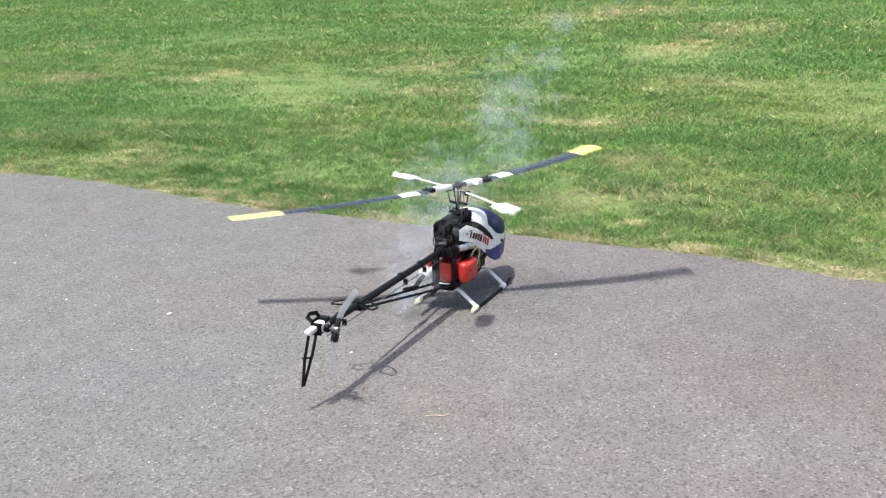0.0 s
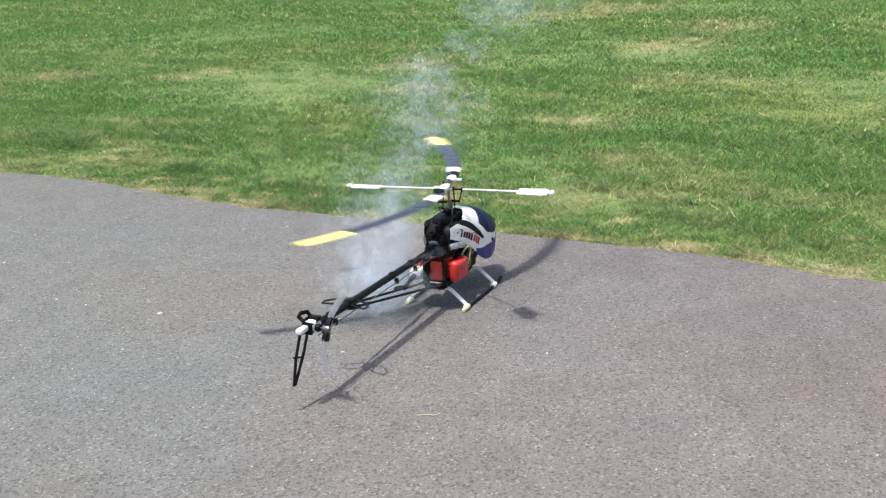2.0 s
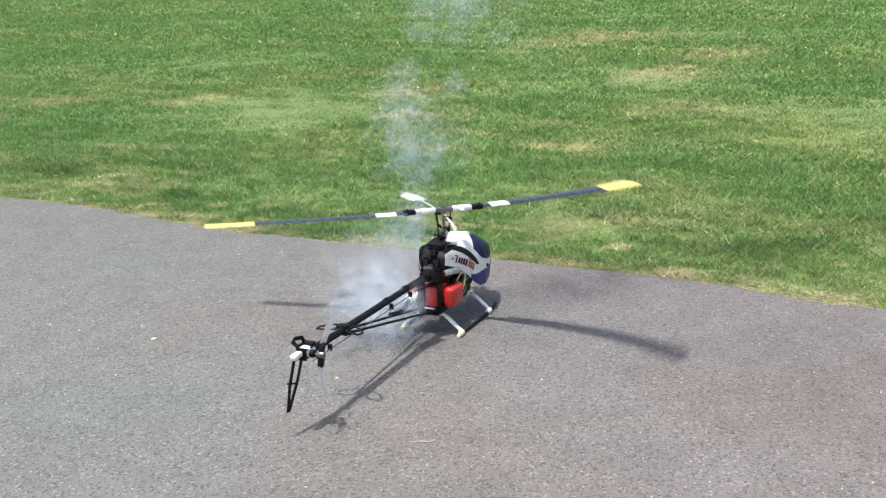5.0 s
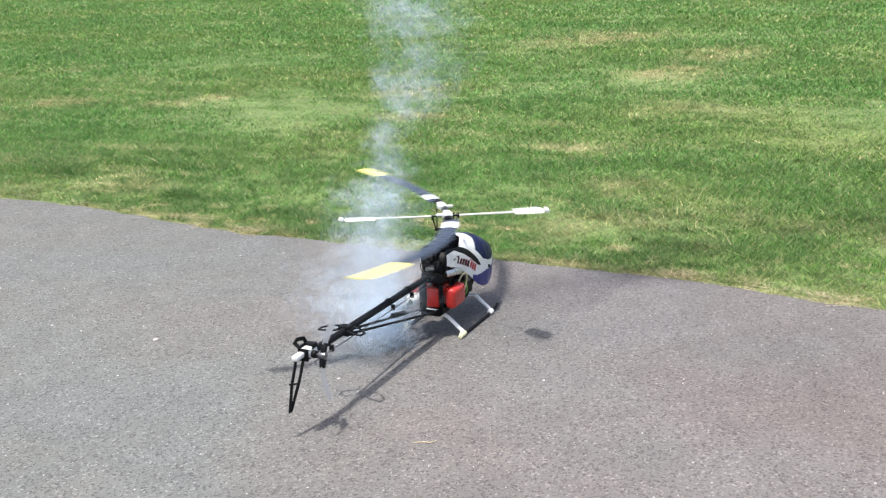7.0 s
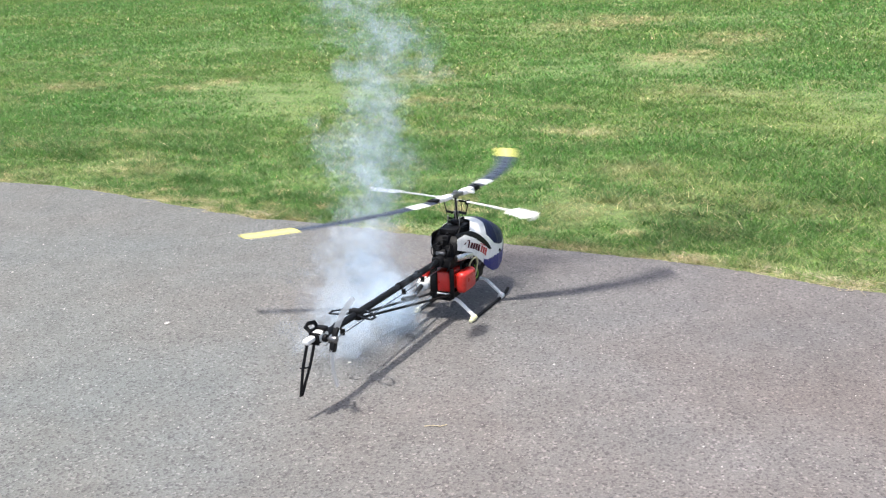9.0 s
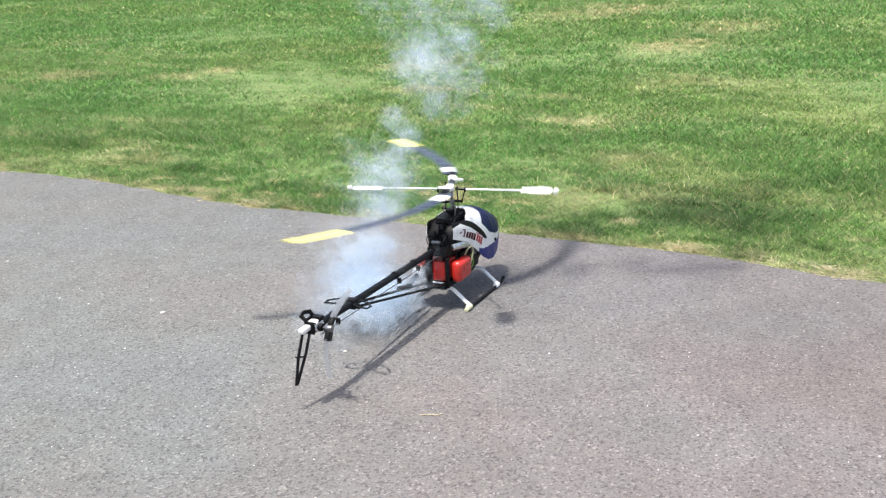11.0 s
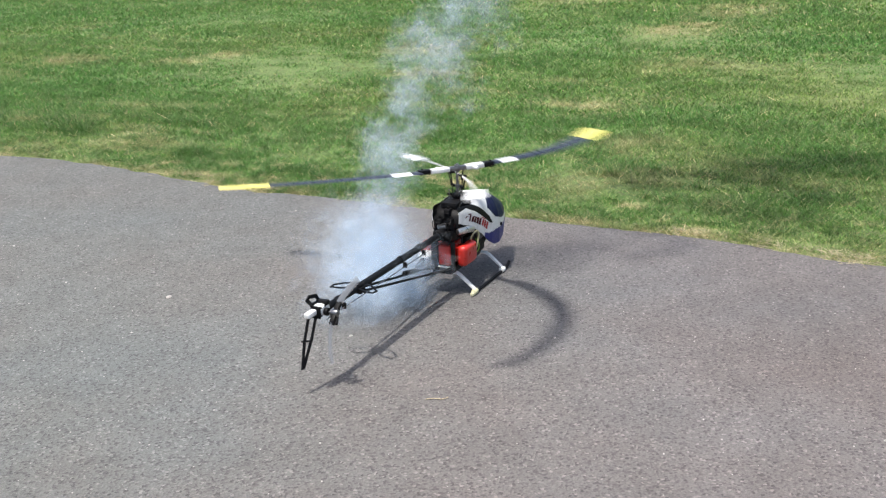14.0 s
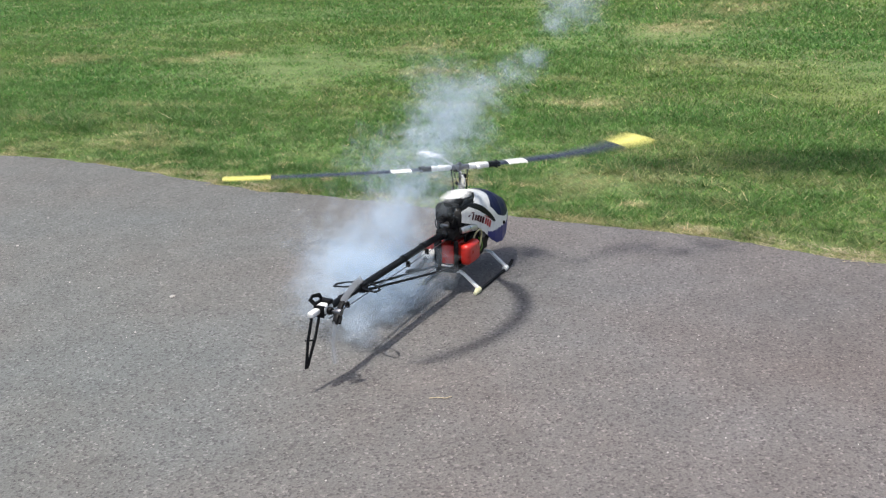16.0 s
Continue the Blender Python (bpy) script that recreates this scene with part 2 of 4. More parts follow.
# ---- ground, tarmac and lawn ----
def edge_x(y):
    """Where the tarmac ends and the lawn begins."""
    return 0.79 + 0.16 * math.exp(-((y - 2.75) / 0.75) ** 2) - 0.09 * math.exp(-((y + 1.3) / 0.45) ** 2) - 0.03 * math.exp(-((y - 1.45) / 0.2) ** 2) \
        + 0.02 * noise.noise((y * 2.1, 3.0, 0)) + 0.022 * noise.noise((y * 7.0, 9.0, 0)) + 0.012 * noise.noise((y * 23.0, 5.0, 0))


# dry and scalped places in the lawn: x, y, radius along x, radius along y, strength
DRY = [(4.65, 4.38, 0.28, 0.16, 0.95), (4.17, 4.57, 0.22, 0.24, 0.8), (3.3, 0.65, 0.22, 0.30, 0.6), (11.3, 2.8, 1.4, 0.8, 0.6), (7.6, 1.0, 0.8, 0.5, 0.6),
       (9.4, 0.8, 0.9, 0.5, 0.6), (4.0, 5.6, 0.3, 0.4, 0.7), (7.1, 4.3, 0.8, 0.5, 0.026), (4.2, 2.15, 0.5, 0.4, 0.45), (3.2, 6.2, 0.18, 0.9, 0.6),
       (2.4, 3.2, 0.2, 0.3, 0.4), (2.3, 0.0, 0.25, 0.3, 0.35), (0.86, 1.42, 0.10, 0.10, 0.9), (0.92, 1.75, 0.08, 0.09, 0.7), (0.84, -0.60, 0.06, 0.15, 0.9), (0.84, -0.93, 0.10, 0.11, 1.0),
       (0.76, -1.22, 0.09, 0.12, 1.0), (0.85, 0.75, 0.05, 0.2, 0.6), (0.84, -0.1, 0.05, 0.3, 0.6), (5.6, 2.9, 0.6, 0.5, 0.4), (5.2, 0.4, 0.5, 0.6, 0.35)]
TUFTS = [(1.76, 3.62, 0.10, 0.30), (1.62, 3.3, 0.06, 0.16), (1.5, 2.69, 0.09, 0.11), (1.35, 2.2, 0.07, 0.16), (2.0, 2.6, 0.09, 0.25), (2.35, 3.0, 0.10, 0.3), (1.25, -0.7, 0.10, 0.16), (1.6, -0.2, 0.08, 0.2)]


def dryness(x, y):
    """From lush to straw, for arrays of places."""
    d = np.zeros_like(x)
    for cx, cy, rx, ry, s in DRY:
        d = np.maximum(d, s * np.exp(-(((x - cx) / rx) ** 2 + ((y - cy) / ry) ** 2)))
    d *= np.clip(2.4 * (0.6 * uneven(x, y, 0.10, 20) + 0.4 * uneven(x, y * 0.6, 0.28, 21)) - 0.45, 0.1, 1.2)
    n = 0.5 + 0.25 * np.sin(2.1 * x + 1.3 * np.sin(1.7 * y)) * np.sin(1.9 * y + 0.8 * np.sin(2.3 * x)) + 0.12 * np.sin(5.3 * x + 2.0 * y) * np.sin(4.1 * y - 3.0 * x)
    return np.clip(d + 0.16 * np.clip(n - 0.35, 0, 1), 0, 1)


def uneven(x, y, size, seed):
    """Smooth random values from 0 to 1 over the ground, in patches of that size."""
    table = np.random.default_rng(seed).uniform(size=(256, 256))
    u, v = x / size, y / size
    i, j = np.floor(u).astype(int), np.floor(v).astype(int)
    f, g = u - i, v - j
    f, g = f * f * (3 - 2 * f), g * g * (3 - 2 * g)
    i0, i1, j0, j1 = i % 256, (i + 1) % 256, j % 256, (j + 1) % 256
    return (table[i0, j0] * (1 - f) + table[i1, j0] * f) * (1 - g) + (table[i0, j1] * (1 - f) + table[i1, j1] * f) * g


def set_attribute(me, values, name="dry"):
    at = me.attributes.new(name, "FLOAT", "POINT")
    at.data.foreach_set("value", np.asarray(values, dtype=np.float32))


def build_ground():
    xs = np.concatenate([[-400, -60, -12, -6, -3], np.arange(-1, 25, 0.3), [26, 30, 40, 60, 120, 400]])
    ys = np.concatenate([[-400, -100, -40, -20, -10], np.arange(-6, 22, 0.3), [24, 30, 50, 120, 400]])
    X, Y = np.meshgrid(xs, ys, indexing="ij")
    Z = -0.012 + 0.012 * np.sin(1.1 * X + 0.7 * np.sin(0.9 * Y)) * np.sin(1.3 * Y) * (X > 1.6) * (X < 30)
    vs = np.stack([X, Y, Z], -1).reshape(-1, 3)
    ny = len(ys)
    fs = [(i * ny + j, (i + 1) * ny + j, (i + 1) * ny + j + 1, i * ny + j + 1) for i in range(len(xs) - 1) for j in range(ny - 1)]
    me = bpy.data.meshes.new("ground")
    me.from_pydata(vs.tolist(), [], fs)
    me.polygons.foreach_set("use_smooth", [True] * len(fs))
    me.materials.append(M_SOIL)
    set_attribute(me, np.clip(dryness(X.ravel(), Y.ravel()) + 0.22, 0, 1))
    tagged(new("ground", me), "mown green lawn with dry straw patches", "lawn", kind="structure")

    bm = bmesh.new()
    ys = [-30, -12, -6] + [-3.5 + 0.02 * k for k in range(401)] + [6, 9, 14, 30]
    far = [edge_x(y) if -3.6 < y < 4.6 else 0.8 + 0.05 * math.sin(y) for y in ys]
    rows = []
    for y, x in zip(ys, far):
        rows.append([bm.verts.new((px, y, pz)) for px, pz in ((x + 0.006, -0.02), (x, -0.005), (x - 0.012, 0.0), (-0.6, 0.0), (-3.0, 0.0), (-14.0, 0.0))])
    for a, b in zip(rows, rows[1:]):
        for k in range(5):
            bm.faces.new((a[k], b[k], b[k + 1], a[k + 1]))
    me = to_mesh("tarmac", bm, M_ASPHALT)
    tagged(new("tarmac", me), "worn grey asphalt landing strip with an oil stain", "asphalt", kind="structure")


def blades_mesh(name, x, y, z, h, w, lean, bend, dry, lush, base_turn):
    """One tapered, leaning leaf a place."""
    n = len(x)
    ca, sa = np.cos(base_turn), np.sin(base_turn)
    la = np.random.uniform(0, 2 * np.pi, n)
    lx, ly = np.cos(la) * lean * h, np.sin(la) * lean * h
    V = np.empty((n, 3, 3), np.float32)
    V[:, 0] = np.stack([x - ca * w, y - sa * w, z], -1)
    V[:, 1] = np.stack([x + ca * w, y + sa * w, z], -1)
    V[:, 2] = np.stack([x + lx * (1 + bend), y + ly * (1 + bend), z + h * (1 - 0.3 * bend)], -1)
    loops = np.arange(n * 3)
    starts = np.arange(n) * 3
    totals = np.full(n, 3)
    me = bpy.data.meshes.new(name)
    me.vertices.add(n * 3)
    me.vertices.foreach_set("co", V.ravel())
    me.loops.add(len(loops))
    me.loops.foreach_set("vertex_index", loops.astype(np.int32))
    me.polygons.add(n)
    me.polygons.foreach_set("loop_start", starts.astype(np.int32))
    me.polygons.foreach_set("loop_total", totals.astype(np.int32))
    me.update(calc_edges=True)
    me.materials.append(M_GRASS)
    set_attribute(me, np.repeat(dry, 3))
    set_attribute(me, np.repeat(lush, 3), "lush")
    return me


def build_grass():
    rng = np.random.default_rng(7)
    X, Y, H, W = [], [], [], []
    # bands from the tarmac's edge outwards: near x, far x, blades a square metre, height, half width
    for x0, x1, dens, h, w in ((0.60, 1.5, 36000, 0.0165, 0.0017), (1.5, 3.0, 21000, 0.019, 0.0024), (3.0, 5.5, 9500, 0.021, 0.0037), (5.5, 9.0, 4600, 0.025, 0.0058), (9.0, 15.0, 1900, 0.030, 0.0095), (15.0, 26.0, 560, 0.036, 0.017)):
        y0 = -2.8 + 0.10 * x0
        y1 = 2.9 + 1.08 * x1
        n = int((x1 - x0) * (y1 - y0) * dens)
        X.append(rng.uniform(x0, x1, n)), Y.append(rng.uniform(y0, y1, n))
        H.append(h * rng.lognormal(0, 0.32, n)), W.append(w * rng.uniform(0.7, 1.4, n))
    X, Y, H, W = map(np.concatenate, (X, Y, H, W))
    edge = np.interp(Y, *zip(*[(y, edge_x(y)) for y in np.arange(-3.5, 4.6, 0.01)]))
    # thinner, lower growth on the last hand's breadth; a few blades lie over the tarmac
    gap = X - edge
    spill = 0.045 * np.clip(1.8 * uneven(Y, X * 0.5, 0.09, 12) - 0.7, 0, 1)
    # straw clumps that hang over the tarmac: where along the edge, half length, reach
    hang = np.zeros_like(X)
    for cy, half, reach in ((-1.22, 0.10, 0.07), (-0.95, 0.10, 0.04), (-0.62, 0.16, 0.03), (1.42, 0.09, 0.04), (1.72, 0.08, 0.03), (0.75, 0.18, 0.02), (2.5, 0.3, 0.015)):
        hang = np.maximum(hang, reach * np.exp(-((Y - cy) / half) ** 2))
    spill = np.maximum(spill, hang * (0.4 + 0.9 * uneven(X, Y, 0.03, 14)))
    keep = (gap > -spill) & (rng.uniform(size=len(X)) < np.clip(0.7 + gap / 0.10, 0.25, 1))
    fine = uneven(X, Y * 0.7, 0.055, 1) * 0.6 + uneven(X, Y * 0.7, 0.12, 2) * 0.4
    mid = uneven(X, Y * 0.6, 0.30, 3) * 0.6 + uneven(X, Y * 0.6, 0.75, 4) * 0.4
    keep &= rng.uniform(size=len(X)) < np.clip(-0.05 + 1.7 * (0.6 * fine + 0.4 * mid), 0.15, 1)
    X, Y, H, W, gap, fine, mid, hang = (a[keep] for a in (X, Y, H, W, gap, fine, mid, hang))
    H *= np.clip(0.5 + gap / 0.15, 0.5, 1) * (0.30 + 0.95 * fine + 0.65 * mid)
    dry = dryness(X, Y)
    lush = np.clip(3.4 * (0.5 * fine + 0.5 * mid - 0.50), 0, 1)
    for cx, cy, rx, ry in TUFTS:
        g = np.exp(-(((X - cx) / rx) ** 2 + ((Y - cy) / ry) ** 2))
        H *= 1 + 1.3 * g
        dry *= 1 - 0.9 * g
        lush = np.maximum(lush, 1.0 * g)
    bare = np.clip(2.2 * (0.42 - mid), 0, 1) * uneven(X, Y, 0.16, 6)
    dry = np.maximum(dry, 0.75 * bare * np.clip(1.3 - 0.12 * X, 0.4, 1) + 0.05)
    # the rough verge beside the tarmac: dark tussocks and pale thatch, a few centimetres across
    verge = np.clip((2.6 - X) / 1.2, 0, 1)
    tussock = np.clip(5 * (uneven(X, Y * 0.6, 0.045, 31) * 0.65 + uneven(X, Y * 0.6, 0.13, 32) * 0.35 - 0.56), 0, 1) * verge
    lush = np.maximum(lush * (0.55 + 0.45 * verge), tussock)
    H *= 1 + 0.55 * tussock
    thatch = np.clip(5 * (uneven(X, Y * 0.6, 0.040, 33) * 0.65 + uneven(X, Y * 0.5, 0.16, 34) * 0.35 - 0.60), 0, 1) * verge
    dry = np.maximum(dry, 0.75 * thatch * (1 - tussock))
    rim = np.clip(1 - gap / (0.02 + 0.12 * np.clip(1.6 * uneven(Y, Y * 0, 0.16, 8) - 0.5, 0, 1)), 0, 1) ** 0.6
    rim *= np.clip(2.6 * uneven(X, Y, 0.11, 9) - 0.75, 0, 1)
    dry = np.maximum(dry, np.clip(hang / 0.03, 0, 1) * np.clip(1.25 - gap / 0.09, 0, 1) * (0.55 + 0.6 * uneven(X, Y, 0.04, 15)))
    dry = np.clip(np.maximum(dry, rim) + rng.normal(0, 0.14, len(X)), 0, 1)
    dry = np.where(rng.uniform(size=len(X)) < 0.05, 0.85, dry)
    lush *= 1 - np.clip(1.5 * dry, 0, 1)
    H *= 1 - 0.45 * np.clip(dry - 0.4, 0, 1)
    lean = rng.uniform(0.15, 1.5, len(X)) + 0.8 * dry
    me = blades_mesh("grass", X, Y, np.full(len(X), -0.014), H, W, lean, rng.uniform(0, 0.6, len(X)), dry, lush, rng.uniform(0, np.pi, len(X)))
    tagged(new("grass", me), "short mown grass, green with straw-coloured patches", "grass", kind="stuff")


def build_grit():
    """Loose pale stones and crumbs on the tarmac."""
    rng = random.Random(5)
    bm = bmesh.new()
    for k in range(900):
        x, y = rng.uniform(-2.0, 0.75), rng.uniform(-1.6, 3.0)
        r = rng.uniform(0.0008, 0.0022) * (1.8 if k % 29 == 0 else 1)
        vs = bmesh.ops.create_icosphere(bm, subdivisions=1, radius=r, matrix=Matrix.Translation((x, y, r * 0.4)) @ Matrix.Diagonal((rng.uniform(0.8, 1.7), rng.uniform(0.8, 1.4), 0.7, 1)))["verts"]
        for v in vs:
            v.co += Vector((rng.uniform(-1, 1), rng.uniform(-1, 1), rng.uniform(-1, 1))) * r * 0.25
    tagged(new("grit", to_mesh("grit", bm, M_STONE, smooth=False)), "scattered pale grit and small stones on the tarmac", "gravel", kind="stuff")
    for x, y, r in ((-0.52, 0.85, 0.008), (-0.58, 0.10, 0.005)):
        bm = bmesh.new()
        bmesh.ops.create_icosphere(bm, subdivisions=2, radius=r, matrix=Matrix.Translation((x, y, r * 0.3)) @ Matrix.Diagonal((1.5, 1.1, 0.5, 1)))
        for v in bm.verts:
            v.co += v.normal * r * 0.25 * noise.noise(v.co * 120)
        tagged(new("pebble", to_mesh("pebble", bm, M_STONE)), "small pale pebble lying on the tarmac", "pebble", group="pebbles on the tarmac")
    # bleached clippings and stalks along the tarmac's edge, thickest at the straw clumps
    bm = bmesh.new()
    for k in range(700):
        y = rng.choice((-1.24, -1.20, -1.12, -0.92, -0.60, 0.75, 1.42, 1.72)) + rng.gauss(0, 0.06) if k % 3 else rng.uniform(-2.0, 3.6)
        x = edge_x(y) + rng.gauss(0.024, 0.034)
        a, length, tilt = rng.uniform(0, math.pi), rng.uniform(0.006, 0.030), rng.uniform(0, 0.5)
        d = Vector((math.cos(a), math.sin(a), tilt)) * length / 2
        p = Vector((x, y, 0.003 + abs(d.z) + (0.008 if x > edge_x(y) + 0.01 else 0)))
        pipe(bm, [p - d, p + Vector((d.y, -d.x, 0)) * rng.uniform(-0.2, 0.2), p + d], rng.uniform(0.0005, 0.0010), 4)
    tagged(new("straw_litter", to_mesh("straw_litter", bm, M_LITTER, smooth=False)), "bleached straw clippings along the edge of the tarmac", "straw", kind="stuff")
    bm = bmesh.new()
    pipe(bm, curve_points([(-0.885, -0.305, 0.002), (-0.873, -0.328, 0.003), (-0.868, -0.345, 0.002), (-0.855, -0.358, 0.004)], 4), 0.0012, 6)
    tagged(new("twig", to_mesh("twig", bm, M_STRAW)), "short dry straw twig lying on the tarmac", "twig")


build_ground()


# ---- the model helicopter: nose towards +x, mast at x = y = 0 ----
HEAD_Z = 0.403
heli = new("model_helicopter")
tagged(heli, "nitro model helicopter with white and blue canopy, standing on tarmac", "model helicopter")


def lerp_table(table, x):
    return float(np.interp(x, [r[0] for r in table], [r[1] for r in table]))


CAN_TOP = [(-0.10, 0.312), (0.0, 0.312), (0.08, 0.305), (0.16, 0.287), (0.22, 0.262), (0.275, 0.235), (0.32, 0.205), (0.35, 0.180)]
CAN_LOW = [(-0.10, 0.240), (-0.05, 0.222), (0.0, 0.195), (0.04, 0.168), (0.08, 0.132), (0.12, 0.110), (0.17, 0.104), (0.22, 0.114), (0.27, 0.134), (0.31, 0.154), (0.35, 0.177)]
CAN_WIDE = [(-0.10, 0.050), (0.0, 0.068), (0.10, 0.084), (0.16, 0.086), (0.22, 0.077), (0.28, 0.057), (0.325, 0.032), (0.35, 0.006)]


def canopy_point(x, s, out=0.0):
    """A point of the canopy: s runs from -1 (left lower edge) over 0 (ridge) to 1 (right lower edge)."""
    top, low, wide = lerp_table(CAN_TOP, x), lerp_table(CAN_LOW, x), lerp_table(CAN_WIDE, x)
    a = s * math.pi / 2 * 1.18
    mid, half = low + (top - low) * 0.25, (top - low) * 0.75
    e = 0.82
    y = -math.copysign(abs(math.sin(a)) ** e, math.sin(a)) * (wide + out)
    z = mid + math.copysign(abs(math.cos(a)) ** e, math.cos(a)) * (half + out)
    return Vector((x + out * 0.2 * max(0, x - 0.2) / 0.17, y, z))


# painted fields on one half of the canopy: along its length, and from the ridge (0) to the lower edge (1)
WINDOW = [(0.095, -0.1), (0.112, 0.28), (0.098, 0.42), (0.085, 0.56), (0.134, 0.69), (0.20, 0.73), (0.30, 0.72), (0.37, 0.50), (0.37, -0.1)]
FLASH = [(-0.11, 0.36), (0.0, 0.44), (-0.016, 0.49), (0.026, 0.56), (0.086, 0.69), (0.106, 0.77), (0.092, 0.785), (0.032, 0.73), (-0.022, 0.65), (-0.052, 0.585), (-0.075, 0.63), (-0.11, 0.72)]
CHIN = [(0.055, 0.93), (0.09, 0.87), (0.128, 0.835), (0.224, 0.82), (0.37, 0.74), (0.37, 1.1), (0.05, 1.1)]


def within(x, y, loop):
    inside = False
    for (x0, y0), (x1, y1) in zip(loop, loop[1:] + loop[:1]):
        if (y0 > y) != (y1 > y) and x < x0 + (x1 - x0) * (y - y0) / (y1 - y0):
            inside = not inside
    return inside


def livery(x, s):
    """Paint on the canopy: 0 white, 1 blue, 2 navy, 3 black."""
    for index, loop in ((2, WINDOW), (3, FLASH), (1, CHIN)):
        if within(x, abs(s), loop):
            return index
    return 0


def build_canopy():
    bm = bmesh.new()
    nx, ns = 230, 220
    grid = []
    for i in range(nx + 1):
        u = i / nx
        x = -0.10 + 0.450 * (1 - (1 - u) ** 1.5)
        grid.append([bm.verts.new(canopy_point(x, -1 + 2 * j / ns)) for j in range(ns + 1)])
    for i in range(nx):
        for j in range(ns):
            u = (i + 0.5) / nx
            x, s = -0.10 + 0.450 * (1 - (1 - u) ** 1.5), -1 + 2 * (j + 0.5) / ns
            if abs(s) < 0.50 - 0.35 * max(0, (x + 0.02) / 0.07) and x < 0.05:
                continue
            f = bm.faces.new((grid[i][j], grid[i + 1][j], grid[i + 1][j + 1], grid[i][j + 1]))
            f.material_index = livery(x, s)
    bmesh.ops.delete(bm, geom=[v for v in bm.verts if not v.link_faces], context="VERTS")
    ob = part("canopy", bm, [M_WHITE, M_BLUE, M_NAVY, M_GLOSSBLACK], heli, "glossy white canopy with blue and black trim")
    so = ob.modifiers.new("thickness", "SOLIDIFY")
    so.thickness, so.offset, so.material_offset = 0.0016, -1, 3
    # lettering as plain slanted bars in dark red
    bars = [(-0.044, -0.030, 0.735, 0.765, M_MAROON), (-0.040, -0.033, 0.765, 0.885, M_MAROON)]
    bars += [(-0.026 + 0.0145 * k, -0.0155 + 0.0145 * k, 0.785, 0.875, M_MAROON) for k in range(4)]
    bars += [(0.036 + 0.0125 * k, 0.045 + 0.0125 * k, 0.785, 0.868, M_REDINK) for k in range(3)]
    bars += [(0.034, 0.062, 0.755, 0.770, M_REDINK), (-0.062, -0.055, 0.80, 0.84, M_MAROON)]
    for x0, x1, s0, s1, mt in bars:
        nm = "dark red bar" if mt is M_MAROON else "red bar"
        bm = bmesh.new()
        layers = []
        for out in (0.0004, 0.0013):
            layers.append([[bm.verts.new(canopy_point(x0 + (x1 - x0) * i / 3 - 0.010 * (j / 4 - 0.5), s0 + (s1 - s0) * j / 4, out)) for j in range(5)] for i in range(4)])
        lo, hi = layers
        for i in range(3):
            for j in range(4):
                bm.faces.new((hi[i][j], hi[i + 1][j], hi[i + 1][j + 1], hi[i][j + 1]))
                bm.faces.new((lo[i][j + 1], lo[i + 1][j + 1], lo[i + 1][j], lo[i][j]))
        rim_lo = [lo[i][0] for i in range(4)] + [lo[3][j] for j in range(1, 5)] + [lo[i][4] for i in (2, 1, 0)] + [lo[0][j] for j in (3, 2, 1)]
        rim_hi = [hi[i][0] for i in range(4)] + [hi[3][j] for j in range(1, 5)] + [hi[i][4] for i in (2, 1, 0)] + [hi[0][j] for j in (3, 2, 1)]
        for k in range(len(rim_lo)):
            j = (k + 1) % len(rim_lo)
            bm.faces.new((rim_lo[k], rim_lo[j], rim_hi[j], rim_hi[k]))
        part("lettering_bar", bm, mt, ob, nm)
    # rubber grommet and mounting post, on each side
    for s in (-0.80, 0.80):
        p = canopy_point(0.175, s, 0.001)
        bm = rod(bmesh.new(), p + Vector((0, 0.004 * math.copysign(1, s), 0)), p - Vector((0, 0.004 * math.copysign(1, s), 0)), 0.006, seg=12, bev=0.001)
        part("grommet", bm, M_BLACK, ob)
    # thin aerial standing on the canopy's far side
    part("aerial", rod(bmesh.new(), (0.16, 0.05, 0.26), (0.155, 0.052, 0.335), 0.0012, seg=6), M_BLACK, heli, "thin black aerial")


